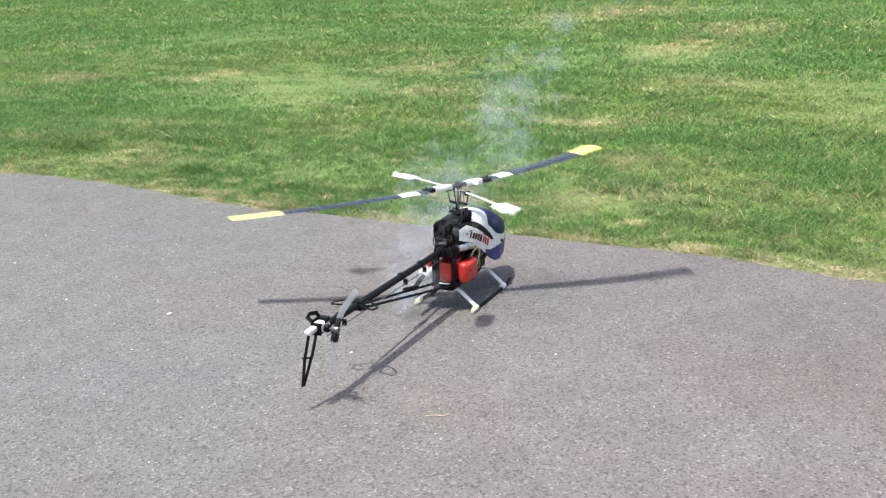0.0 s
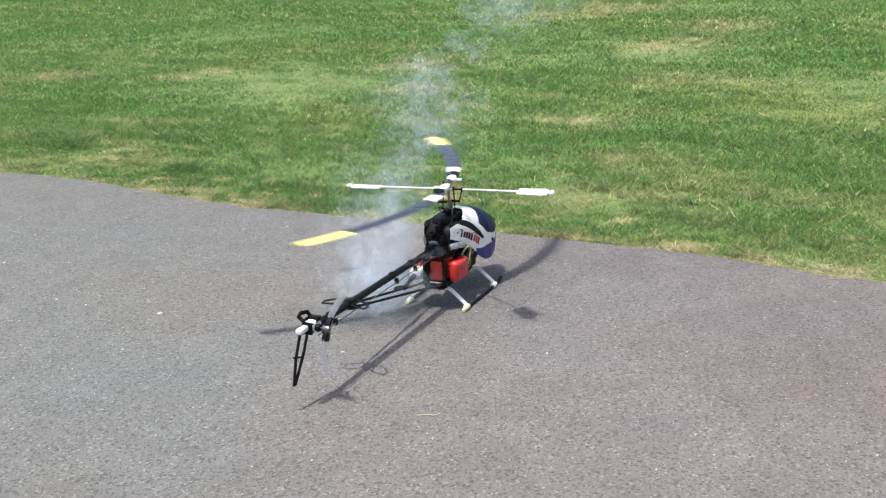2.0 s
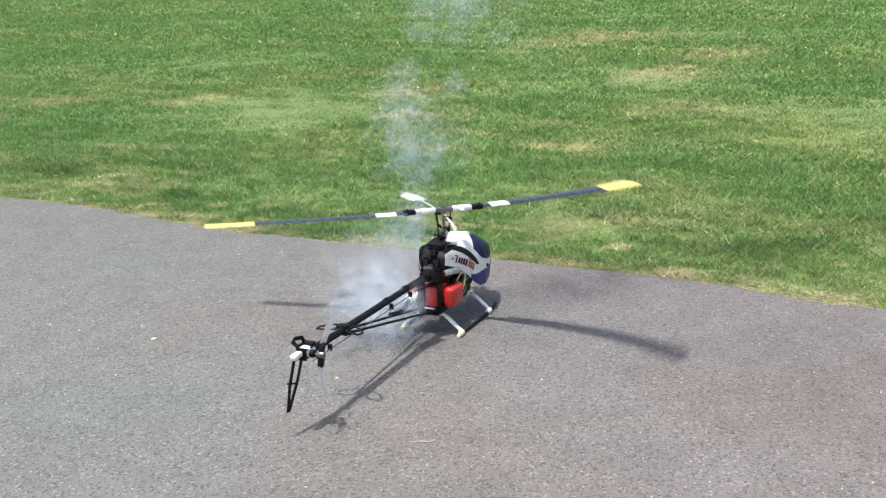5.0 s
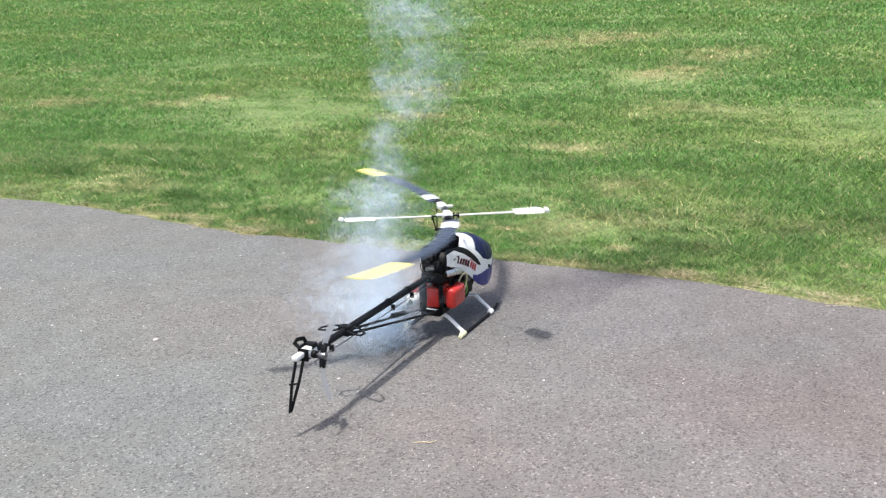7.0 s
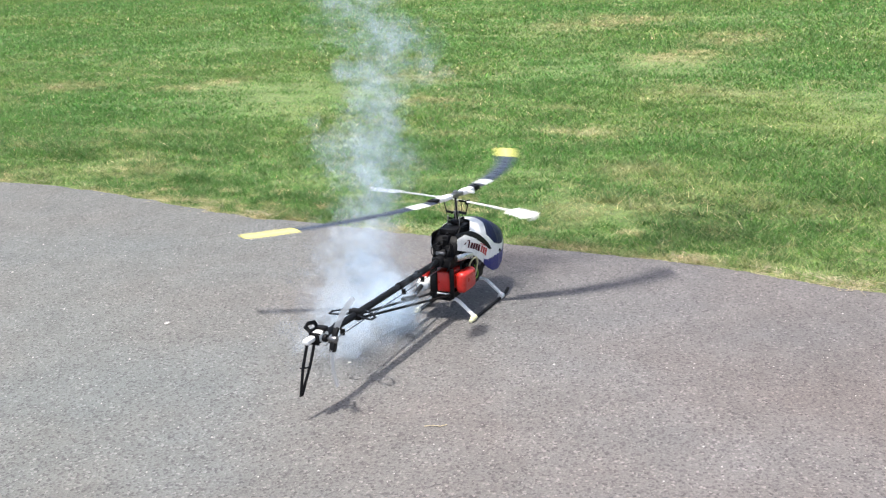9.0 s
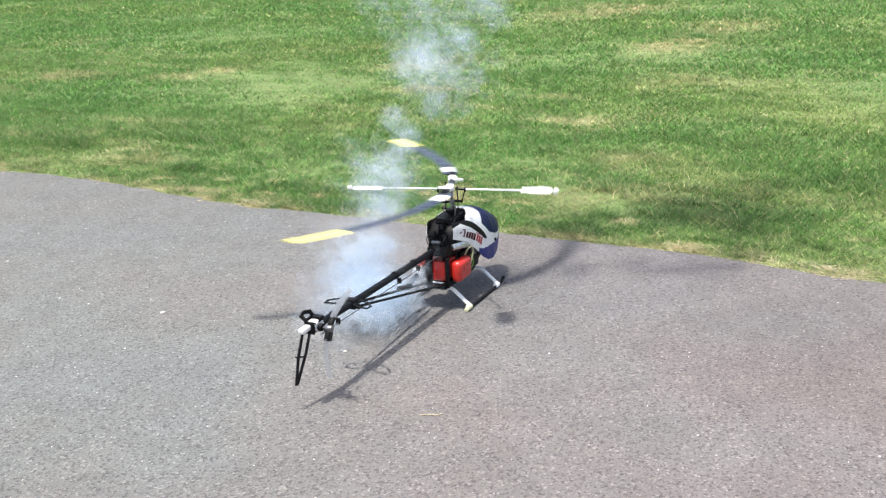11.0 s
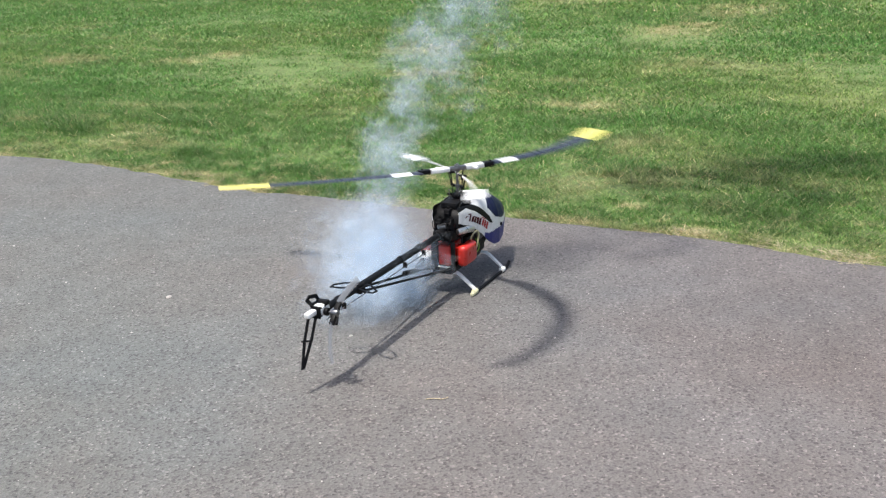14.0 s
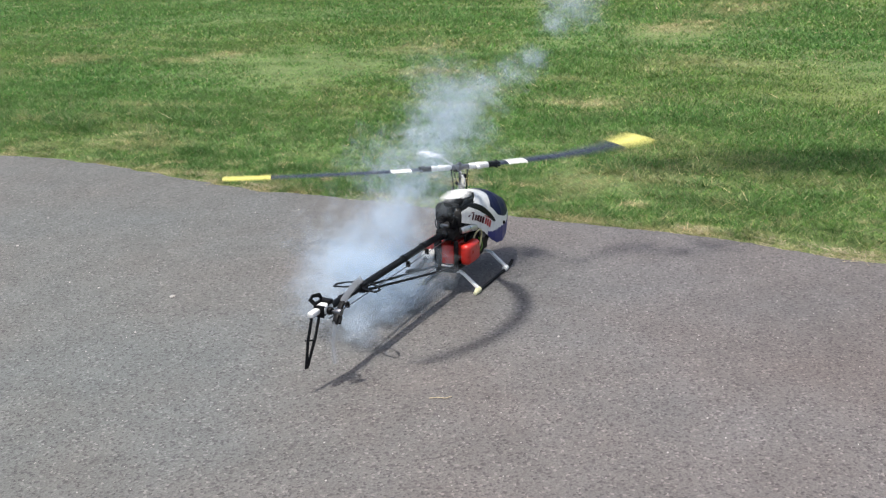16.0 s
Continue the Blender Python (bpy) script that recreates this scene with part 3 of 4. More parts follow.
def build_airframe():
    # twin carbon side plates with lightening holes
    for y in (-0.033, 0.033):
        outer = [(-0.128, 0.072), (0.10, 0.072), (0.16, 0.11), (0.16, 0.15), (0.06, 0.20), (0.05, 0.285), (-0.045, 0.30), (-0.100, 0.252), (-0.135, 0.19)]
        bm = ring_plate(bmesh.new(), outer, inset(outer, 0.016), lambda a, b, o, y=y: (a, y + o, b), 0.0025)
        box(bm, (-0.06, y - 0.00125, 0.175), (0.05, y + 0.00125, 0.192), 0)
        box(bm, (-0.128, y - 0.00125, 0.178), (-0.06, y + 0.00125, 0.190), 0)
        box(bm, (-0.05, y - 0.00125, 0.085), (-0.038, y + 0.00125, 0.18), 0)
        part("side_frame", bm, M_CARBON, heli, "black carbon fibre side plate")
    bm = box(bmesh.new(), (-0.137, -0.036, 0.070), (0.10, 0.036, 0.084), 0.003)
    part("bottom_plate", bm, M_BLACK, heli)
    for y0, y1 in ((-0.049, -0.036), (0.013, 0.038)):
        part("frame_post", box(bmesh.new(), (-0.140, y0, 0.08), (-0.130, y1, 0.184), 0.002), M_BLACK, heli)
    part("tank_strap", box(bmesh.new(), (-0.1385, -0.030, 0.092), (-0.134, 0.030, 0.097), 0.001), M_PLASTIC, heli, "white strap under the tank")
    # fuel tank: a middle body and a bulge on either side
    bm = box(bmesh.new(), (-0.1335, -0.0325, 0.098), (-0.03, 0.0325, 0.168), 0.008, 3)
    tank = part("fuel_tank", bm, M_RED, heli, "red plastic fuel tank")
    for s in (-1, 1):
        bm = box(bmesh.new(), (-0.130, min(s * 0.050, s * 0.087), 0.098), (-0.032, max(s * 0.050, s * 0.087), 0.170), 0.015, 4)
        box(bm, (-0.110, min(s * 0.030, s * 0.055), 0.112), (-0.050, max(s * 0.030, s * 0.055), 0.158), 0.006)
        part("tank_bulge", bm, M_RED, tank)
    part("tank_cap", rod(bmesh.new(), (-0.085, 0, 0.170), (-0.085, 0, 0.182), 0.009, seg=12, bev=0.001), M_STEEL, tank)
    # engine, cooling shroud, servos and gear
    bm = rod(bmesh.new(), (-0.050, -0.046, 0.232), (-0.050, 0.046, 0.232), 0.052, seg=28, bev=0.006)
    rod(bm, (-0.050, -0.050, 0.232), (-0.050, -0.046, 0.232), 0.034, seg=24)
    shroud = part("fan_shroud", bm, M_BLACK, heli, "black plastic engine cooling shroud")
    bm = bmesh.new()
    for k in range(9):
        a = k * 2 * math.pi / 9
        box(bm, (-0.050 + 0.012 * math.cos(a) - 0.002, -0.0525, 0.232 + 0.012 * math.sin(a) - 0.002), (-0.050 + 0.028 * math.cos(a) + 0.002, -0.0495, 0.232 + 0.028 * math.sin(a) + 0.002), 0)
    part("fan_grille", bm, M_STEEL, shroud)
    bm = bmesh.new()
    for k in range(7):
        rod(bm, (0.045, -0.004, 0.140 + k * 0.0065), (0.045, -0.004, 0.1435 + k * 0.0065), 0.030, seg=20)
    rod(bm, (0.045, -0.004, 0.10), (0.045, -0.004, 0.186), 0.020, seg=16)
    box(bm, (0.02, -0.022, 0.088), (0.075, 0.014, 0.13), 0.004)
    part("engine", bm, M_STEEL, heli, "finned metal glow engine")
    bm = box(bmesh.new(), (0.008, -0.050, 0.135), (0.095, 0.050, 0.205), 0.010, 3)
    box(bm, (-0.026, -0.046, 0.086), (0.122, 0.046, 0.172), 0.008, 2)
    part("clutch_housing", bm, M_BLACK, heli, "black clutch and gear housing")
    bm = rod(bmesh.new(), (0.045, -0.052, 0.165), (0.045, -0.066, 0.165), 0.018, seg=18, bev=0.002)
    rod(bm, (0.045, -0.066, 0.165), (0.045, -0.070, 0.165), 0.008, seg=12)
    part("engine_backplate", bm, M_STEEL, heli)
    bm = pipe(bmesh.new(), curve_points([(-0.118, -0.052, 0.216), (-0.095, -0.064, 0.217), (-0.060, -0.068, 0.212), (-0.026, -0.064, 0.203)], 5), 0.0112, 14, 0.8)
    part("exhaust_header", bm, M_SILVER, heli, "rounded silver heat shield")
    for x, y, z in ((-0.104, -0.022, 0.238), (-0.104, 0.018, 0.236), (-0.084, -0.004, 0.266)):
        bm = box(bmesh.new(), (x - 0.018, y - 0.010, z - 0.018), (x + 0.018, y + 0.010, z + 0.018), 0.002)
        box(bm, (x - 0.024, y - 0.008, z + 0.004), (x + 0.024, y + 0.008, z + 0.007), 0.0005)
        rod(bm, (x, y, z + 0.018), (x, y, z + 0.024), 0.005, seg=10)
        part("servo", bm, M_BLACK, heli)
    part("receiver_tray", box(bmesh.new(), (-0.142, -0.038, 0.186), (-0.085, 0.030, 0.218), 0.006, 3), M_BLACK, heli, "black tray for the electronics")
    part("gyro", box(bmesh.new(), (-0.135, -0.016, 0.226), (-0.100, 0.016, 0.238), 0.002), M_STEEL, heli)
    part("nose_battery", box(bmesh.new(), (0.10, -0.026, 0.110), (0.20, 0.026, 0.140), 0.003), M_BLACK, heli)
    bm = box(bmesh.new(), (-0.075, -0.030, 0.280), (0.035, 0.030, 0.300), 0.004)
    rod(bm, (0, 0, 0.285), (0, 0, 0.312), 0.016, seg=16, bev=0.002)
    part("top_bearing_block", bm, M_BLACK, heli)
    bm = rod(bmesh.new(), (0.0, 0.0, 0.187), (0.0, 0.0, 0.196), 0.055, seg=40, bev=0.001)
    part("main_gear", bm, M_BLACK, heli)
    # hoses and leads
    bm = pipe(bmesh.new(), curve_points([(-0.035, -0.060, 0.165), (-0.030, -0.068, 0.186), (0.0, -0.070, 0.190), (0.022, -0.066, 0.170), (0.022, -0.062, 0.14), (0.010, -0.058, 0.115)], 6), 0.0030, 8)
    part("fuel_hose", bm, M_HOSE, heli, "clear yellowish fuel hose in a loop")
    bm = pipe(bmesh.new(), curve_points([(0.03, -0.050, 0.150), (0.045, -0.056, 0.128), (0.035, -0.058, 0.108), (0.015, -0.050, 0.098)], 6), 0.0024, 8)
    part("fuel_line", bm, M_GREEN, heli, "thin green fuel line")
    for k, (y, z) in enumerate(((-0.035, 0.265), (-0.030, 0.255), (0.030, 0.262), (-0.038, 0.215))):
        bm = pipe(bmesh.new(), curve_points([(-0.10, y * 0.6, z), (-0.135, y, z - 0.012), (-0.142, y * 0.8, z - 0.035), (-0.12, y * 0.4, z - 0.05)], 5), 0.0018, 6)
        part("servo_lead", bm, M_BLACK, heli)
    for y, zt in ((-0.020, 0.34), (0.020, 0.34), (0.0, 0.345)):
        bm = rod(bmesh.new(), (-0.03 if y else 0.028, y, 0.25), (-0.02 if y else 0.022, y * 1.1, zt - 0.01), 0.0022, seg=6)
        bmesh.ops.create_icosphere(bm, subdivisions=1, radius=0.004, matrix=Matrix.Translation((-0.02 if y else 0.022, y * 1.1, zt - 0.01)))
        part("pushrod", bm, M_STEEL, heli)
    # muffler on the left side
    bm = pipe(bmesh.new(), [(-0.05, 0.062, 0.122), (-0.058, 0.062, 0.122), (-0.07, 0.062, 0.122), (-0.12, 0.062, 0.122), (-0.150, 0.062, 0.121), (-0.158, 0.062, 0.120)], [0.012, 0.020, 0.023, 0.023, 0.021, 0.010], 18)
    muffler = part("muffler", bm, M_PLASTIC, heli, "pale metal exhaust muffler")
    part("muffler_band", rod(bmesh.new(), (-0.098, 0.062, 0.122), (-0.080, 0.062, 0.122), 0.0240, seg=20), M_PINK, muffler, "scorched pinkish band")
    part("tailpipe", rod(bmesh.new(), (-0.154, 0.062, 0.119), (-0.235, 0.060, 0.100), 0.008, seg=12), M_BLACK, muffler, "black exhaust outlet tube")


def build_landing_gear():
    gear_w = 0.106
    for x, top in ((-0.105, 0.068), (0.136, 0.066)):
        pts = [(x, -gear_w, 0.016), (x, -gear_w + 0.010, 0.026), (x, -0.052, 0.062), (x, -0.042, top), (x, 0.042, top), (x, 0.052, 0.062), (x, gear_w - 0.010, 0.026), (x, gear_w, 0.016)]
        bm = bmesh.new()
        sect = [(-0.0075, -0.0030), (-0.0060, -0.0038), (0.0060, -0.0038), (0.0075, -0.0030), (0.0075, 0.0030), (0.0060, 0.0038), (-0.0060, 0.0038), (-0.0075, 0.0030)]
        rings = []
        for i, p in enumerate(pts):
            a, b = Vector(pts[max(0, i - 1)]), Vector(pts[min(len(pts) - 1, i + 1)])
            d = (b - a).normalized()
            up = Vector((1, 0, 0)).cross(d)
            rings.append([bm.verts.new(Vector(p) + Vector((1, 0, 0)) * u + up * w) for u, w in sect])
        for a, b in zip(rings, rings[1:]):
            for k in range(8):
                bm.faces.new((a[k], a[(k + 1) % 8], b[(k + 1) % 8], b[k]))
        bm.faces.new(rings[0]), bm.faces.new(rings[-1][::-1])
        strut = part("skid_strut", bm, M_WHITE, heli, "white plastic landing gear arch")
        for s in (-1, 1):
            bm = rod(bmesh.new(), (x - 0.013, s * gear_w, 0.0105), (x + 0.011, s * gear_w, 0.0105), 0.0100, seg=16, bev=0.003)
            part("skid_clamp", bm, M_CREAM if x < 0 else M_PLASTIC, strut, "cream rubber skid clamp" if x < 0 else "white skid clamp")
    for s in (-1, 1):
        bm = pipe(bmesh.new(), curve_points([(-0.120, s * gear_w, 0.006), (-0.05, s * gear_w, 0.006), (0.06, s * gear_w, 0.006), (0.14, s * gear_w, 0.006), (0.175, s * gear_w, 0.009), (0.20, s * gear_w, 0.020)], 4), 0.0055, 10)
        part("skid_tube", bm, M_BLACK, heli, "black skid tube")
        part("skid_cap", rod(bmesh.new(), (-0.133, s * gear_w, 0.0072), (-0.118, s * gear_w, 0.0072), 0.0072, seg=12, bev=0.002), M_CREAM, heli, "cream rubber skid end")


def build_tail():
    bz = 0.212
    boom = part("tail_boom", rod(bmesh.new(), (-0.12, 0, bz - 0.002), (-0.915, 0, bz), 0.0105, seg=24, bev=0.001), M_CARBON, heli, "black carbon tail boom")
    part("boom_clamp", rod(bmesh.new(), (-0.165, 0, bz - 0.002), (-0.12, 0, bz - 0.002), 0.018, seg=18, bev=0.003), M_BLACK, heli)
    for x in (-0.30, -0.43, -0.80):
        bm = rod(bmesh.new(), (x - 0.005, 0, bz), (x + 0.005, 0, bz), 0.0122, seg=16)
        box(bm, (x - 0.004, -0.022, bz - 0.024), (x + 0.004, -0.010, bz - 0.006), 0.001)
        part("rod_guide", bm, M_BLACK, boom)
    part("tail_pushrod", rod(bmesh.new(), (-0.16, -0.018, bz - 0.018), (-0.90, -0.020, bz - 0.018), 0.0016, seg=6), M_STEEL, boom)
    # boom supports from the frame's foot
    for y in (-0.032, 0.032):
        bm = rod(bmesh.new(), (-0.135, y, 0.090), (-0.690, y * 0.5, bz - 0.010), 0.0040, seg=10)
        rod(bm, (-0.135, y, 0.090), (-0.150, y * 0.98, 0.0935), 0.0065, seg=10)
        rod(bm, (-0.668, y * 0.52, bz - 0.016), (-0.693, y * 0.48, bz - 0.010), 0.0065, seg=10)
        part("boom_support", bm, M_BLACK, heli, "thin black boom support strut")
    part("support_sleeve", rod(bmesh.new(), (-0.27, 0.0280, 0.121), (-0.36, 0.0255, 0.1405), 0.0085, seg=12, bev=0.002), M_BLACK, heli)
    # stabiliser: two hollow fins at the clamp
    bm = box(bmesh.new(), (-0.708, -0.018, bz - 0.016), (-0.680, 0.018, bz + 0.014), 0.004)
    stab = part("stabiliser_clamp", bm, M_BLACK, heli)
    for s in (-1, 1):
        outer = [(-0.668, 0.016 * s), (-0.682, 0.050 * s), (-0.708, 0.074 * s), (-0.732, 0.070 * s), (-0.728, 0.040 * s), (-0.716, 0.016 * s)]
        bm = ring_plate(bmesh.new(), outer, inset(outer, 0.006), lambda a, b, o: (a, b, bz + 0.004 + o), 0.003)
        part("stabiliser_fin", bm, M_CARBON, stab, "hollow black carbon fin")
    bz += 0.005
    # gearbox
    bm = box(bmesh.new(), (-0.918, -0.013, bz - 0.013), (-0.889, 0.013, bz + 0.017), 0.005, 3)
    rod(bm, (-0.899, 0, bz), (-0.872, 0, bz), 0.0165, seg=18, bev=0.003)
    rod(bm, (-0.905, -0.016, bz + 0.002), (-0.905, 0.016, bz + 0.002), 0.0125, seg=16, bev=0.002)
    gearbox = part("tail_gearbox", bm, M_PLASTIC, heli, "white tail gearbox")
    part("fin_mount", box(bmesh.new(), (-0.962, -0.007, bz - 0.004), (-0.922, 0.012, bz + 0.012), 0.005, 3), M_WHITE, gearbox, "white fin mount behind the gearbox")
    part("gearbox_seam", box(bmesh.new(), (-0.9225, -0.015, bz - 0.016), (-0.9165, 0.015, bz + 0.018), 0.001), M_BLACK, gearbox, "black seam between the casing halves")
    for dx, dz in ((-0.912, 0.012), (-0.893, 0.012), (-0.912, -0.010), (-0.893, -0.010)):
        part("casing_bolt", rod(bmesh.new(), (dx, -0.0155, bz + dz), (dx, -0.0125, bz + dz), 0.0026, seg=8), M_BLACK, gearbox)
    bm = box(bmesh.new(), (-0.890, -0.017, bz + 0.012), (-0.872, 0.017, bz + 0.024), 0.002)
    part("gearbox_clamp", bm, M_BLACK, gearbox, "black clamp round the boom's end")
    part("tail_shaft", rod(bmesh.new(), (-0.902, 0.010, bz), (-0.902, -0.062, bz), 0.0032, seg=10), M_STEEL, gearbox)
    part("pitch_slider", rod(bmesh.new(), (-0.902, -0.018, bz), (-0.902, -0.030, bz), 0.011, seg=16, bev=0.002), M_BLACK, gearbox)
    bm = pipe(bmesh.new(), [(-0.879, -0.020, bz - 0.018), (-0.864, -0.034, bz - 0.030), (-0.884, -0.040, bz - 0.042)], 0.004, 8)
    part("pitch_lever", bm, M_BLACK, gearbox)
    outer = [(-0.938, bz - 0.004), (-0.888, bz - 0.010), (-0.920, bz - 0.075), (-0.970, bz - 0.146), (-0.986, bz - 0.144), (-0.968, bz - 0.070)]
    bm = ring_plate(bmesh.new(), outer, inset(outer, 0.0108), lambda a, b, o: (a, 0.014 + o, b), 0.003)
    pipe(bm, [(-0.974, 0.014, bz - 0.066), (-0.930, 0.014, bz - 0.080)], 0.0028, 6)
    part("lower_tail_fin", bm, M_CARBON, heli, "hollow black lower tail fin")
    outer = [(-0.868, bz + 0.012), (-0.918, bz + 0.013), (-0.946, bz + 0.040), (-0.926, bz + 0.051), (-0.890, bz + 0.042)]
    bm = ring_plate(bmesh.new(), outer, inset(outer, 0.0105), lambda a, b, o: (a, 0.014 + o, b), 0.003)
    part("upper_tail_fin", bm, M_CARBON, heli, "hollow black upper tail fin")


def aerofoil(bm, r0, r1, chord0, chord1, thick, pitch, z=0.0, lead=0.35, split=(), tip=0.25):
    """A blade along +x with rounded section; split gives (radius, material index) for its paint."""
    prof = [(-1.0, 0.0), (-0.75, 0.35), (-0.3, 0.5), (0.3, 0.38), (0.8, 0.12), (1.0, 0.0), (0.8, -0.10), (0.3, -0.34), (-0.3, -0.45), (-0.75, -0.32)]
    rs = sorted({r0, r1, r1 - 0.006, r1 - 0.018, *[s[0] for s in split], *[r0 + (r1 - r0) * k / 8 for k in range(9)]})
    rings = []
    for r in rs:
        u = (r - r0) / (r1 - r0)
        c = (chord0 + (chord1 - chord0) * u) / 2 * (1 - tip * max(0, (r - r1 + 0.018) / 0.018) ** 2)
        ring = []
        for a, b in prof:
            yy, zz = (a + 1 - 2 * lead) * c, b * thick
            ring.append(bm.verts.new((r, yy * math.cos(pitch) - zz * math.sin(pitch), z + yy * math.sin(pitch) + zz * math.cos(pitch))))
        rings.append(ring)
    n = len(prof)
    for (ra, a), (rb, b) in zip(zip(rs, rings), zip(rs[1:], rings[1:])):
        mi = 0
        for lim, idx in split:
            if (ra + rb) / 2 > lim:
                mi = idx
        for k in range(n):
            bm.faces.new((a[k], a[(k + 1) % n], b[(k + 1) % n], b[k])).material_index = mi
    bm.faces.new(rings[0]).material_index = 0
    bm.faces.new(rings[-1][::-1]).material_index = split[-1][1] if split else 0
    return bm


def turned(bm, a, about="Z"):
    bmesh.ops.rotate(bm, verts=bm.verts, cent=(0, 0, 0), matrix=Matrix.Rotation(a, 3, about))
    return bm


def build_rotor():
    """The turning head, its pivot on the mast at blade height."""
    bm = rod(bmesh.new(), (0, 0, -0.115), (0, 0, 0.016), 0.0048, seg=14)
    rod(bm, (0, 0, -0.010), (0, 0, 0.012), 0.010, seg=16, bev=0.002)
    box(bm, (-0.034, -0.010, -0.007), (0.034, 0.010, 0.007), 0.003)
    rotor = part("main_rotor", bm, M_STEEL, heli, "spinning two-bladed rotor head with flybar")
    rotor.matrix_basis = pose(0, 0, HEAD_Z)
    for a in (0, math.pi):
        bm = bmesh.new()
        # grip tapers outwards
        for x0, x1, w in ((0.030, 0.056, 0.013), (0.054, 0.078, 0.0165), (0.076, 0.100, 0.0125)):
            box(bm, (x0, -w, -0.008), (x1, w, 0.008), 0.004, 2)
        box(bm, (0.052, -0.036, -0.004), (0.064, -0.013, 0.004), 0.002)
        part("blade_grip", turned(bm, a), M_WHITE, rotor, "white blade grip")
        bm = box(bmesh.new(), (0.098, -0.014, -0.008), (0.140, 0.012, 0.008), 0.003)
        rod(bm, (0.128, -0.002, -0.012), (0.128, -0.002, 0.012), 0.004, seg=8)
        part("blade_fork", turned(bm, a), M_BLACK, rotor)
        bm = aerofoil(bmesh.new(), 0.132, 0.791, 0.050, 0.060, 0.0075, radians(1.0), split=((0.168, 1), (0.236, 0), (0.632, 2)))
        part("rotor_blade", turned(bm, a), [M_BLADE, M_WHITE, M_YELLOW], rotor, "black blade with white root and yellow tip")
        # flybar half with paddle and end weight, a quarter turn from the blade
        bm = rod(bmesh.new(), (0.0, 0, -0.018), (0.362, 0, -0.018), 0.0028, seg=8)
        part("flybar", turned(bm, a + math.pi / 2), M_WHITE, rotor, "thin white flybar")
        bm = aerofoil(bmesh.new(), 0.238, 0.338, 0.056, 0.062, 0.0065, radians(2.0), z=-0.018, lead=0.4)
        part("paddle", turned(bm, a + math.pi / 2), M_WHITE, rotor, "white flybar paddle")
        bm = rod(bmesh.new(), (0.345, 0, -0.018), (0.358, 0, -0.018), 0.008, seg=12, bev=0.002)
        part("flybar_weight", turned(bm, a + math.pi / 2), M_WHITE, rotor)
        # flybar carrier and washout links
        bm = box(bmesh.new(), (0.012, -0.003, -0.0215), (0.046, 0.003, -0.0155), 0.001)
        box(bm, (0.042, -0.004, -0.028), (0.048, 0.016, -0.014), 0.001)
        part("flybar_carrier", turned(bm, a + math.pi / 2), M_BLACK, rotor, "black flybar carrier arm")
        for name, lo, hi in (("washout_link", (0.032, 0.012, -0.064), (0.044, 0.014, -0.020)), ("pitch_link", (0.030, -0.020, -0.090), (0.024, -0.034, -0.004))):
            bm = rod(bmesh.new(), lo, hi, 0.0021, seg=6)
            for p in (lo, hi):
                bmesh.ops.create_icosphere(bm, subdivisions=1, radius=0.0044, matrix=Matrix.Translation(p))
            part(name, turned(bm, a + math.pi / 2), M_BLACK, rotor)
        bm = box(bmesh.new(), (0.006, 0.006, -0.066), (0.036, 0.013, -0.058), 0.001)
        part("washout_arm", turned(bm, a + math.pi / 2), M_BLACK, rotor)
    bm = rod(bmesh.new(), (0, 0, -0.100), (0, 0, -0.088), 0.022, seg=24, bev=0.003)
    for k in range(4):
        a = k * math.pi / 2
        rod(bm, (0.02 * math.cos(a), 0.02 * math.sin(a), -0.088), (0.036 * math.cos(a), 0.036 * math.sin(a), -0.088), 0.004, seg=8)
    part("swashplate", bm, M_BLACK, rotor, "black swashplate")
    rod(bm := bmesh.new(), (0, 0, -0.068), (0, 0, -0.056), 0.009, seg=16, bev=0.002)
    part("washout_base", bm, M_STEEL, rotor)
    for o in (rotor, *rotor.children):
        o.cycles.motion_steps = 4

    bm = rod(bmesh.new(), (0, -0.010, 0), (0, 0.010, 0), 0.010, seg=14, bev=0.002)
    tail = part("tail_rotor", bm, M_STEEL, heli, "spinning white tail rotor")
    tail.matrix_basis = pose(-0.902, -0.050, 0.217)
    for a in (0, math.pi):
        bm = box(bmesh.new(), (0.006, -0.007, -0.006), (0.034, 0.007, 0.006), 0.002)
        part("tail_grip", turned(bm, a, "Y"), M_BLACK, tail)
        bm = aerofoil(bmesh.new(), 0.030, 0.140, 0.026, 0.030, 0.004, radians(0), lead=0.45)
        bmesh.ops.rotate(bm, verts=bm.verts, cent=(0, 0, 0), matrix=Matrix.Rotation(radians(82), 3, "X"))
        part("tail_blade", turned(bm, a, "Y"), M_TAILBLADE, tail, "white tail blade, see-through to imitate spin blur")
    for o in (tail, *tail.children):
        o.cycles.motion_steps = 4
    return rotor, tail


build_canopy()
build_airframe()
build_landing_gear()
build_tail()
main_rotor, tail_rotor = build_rotor()


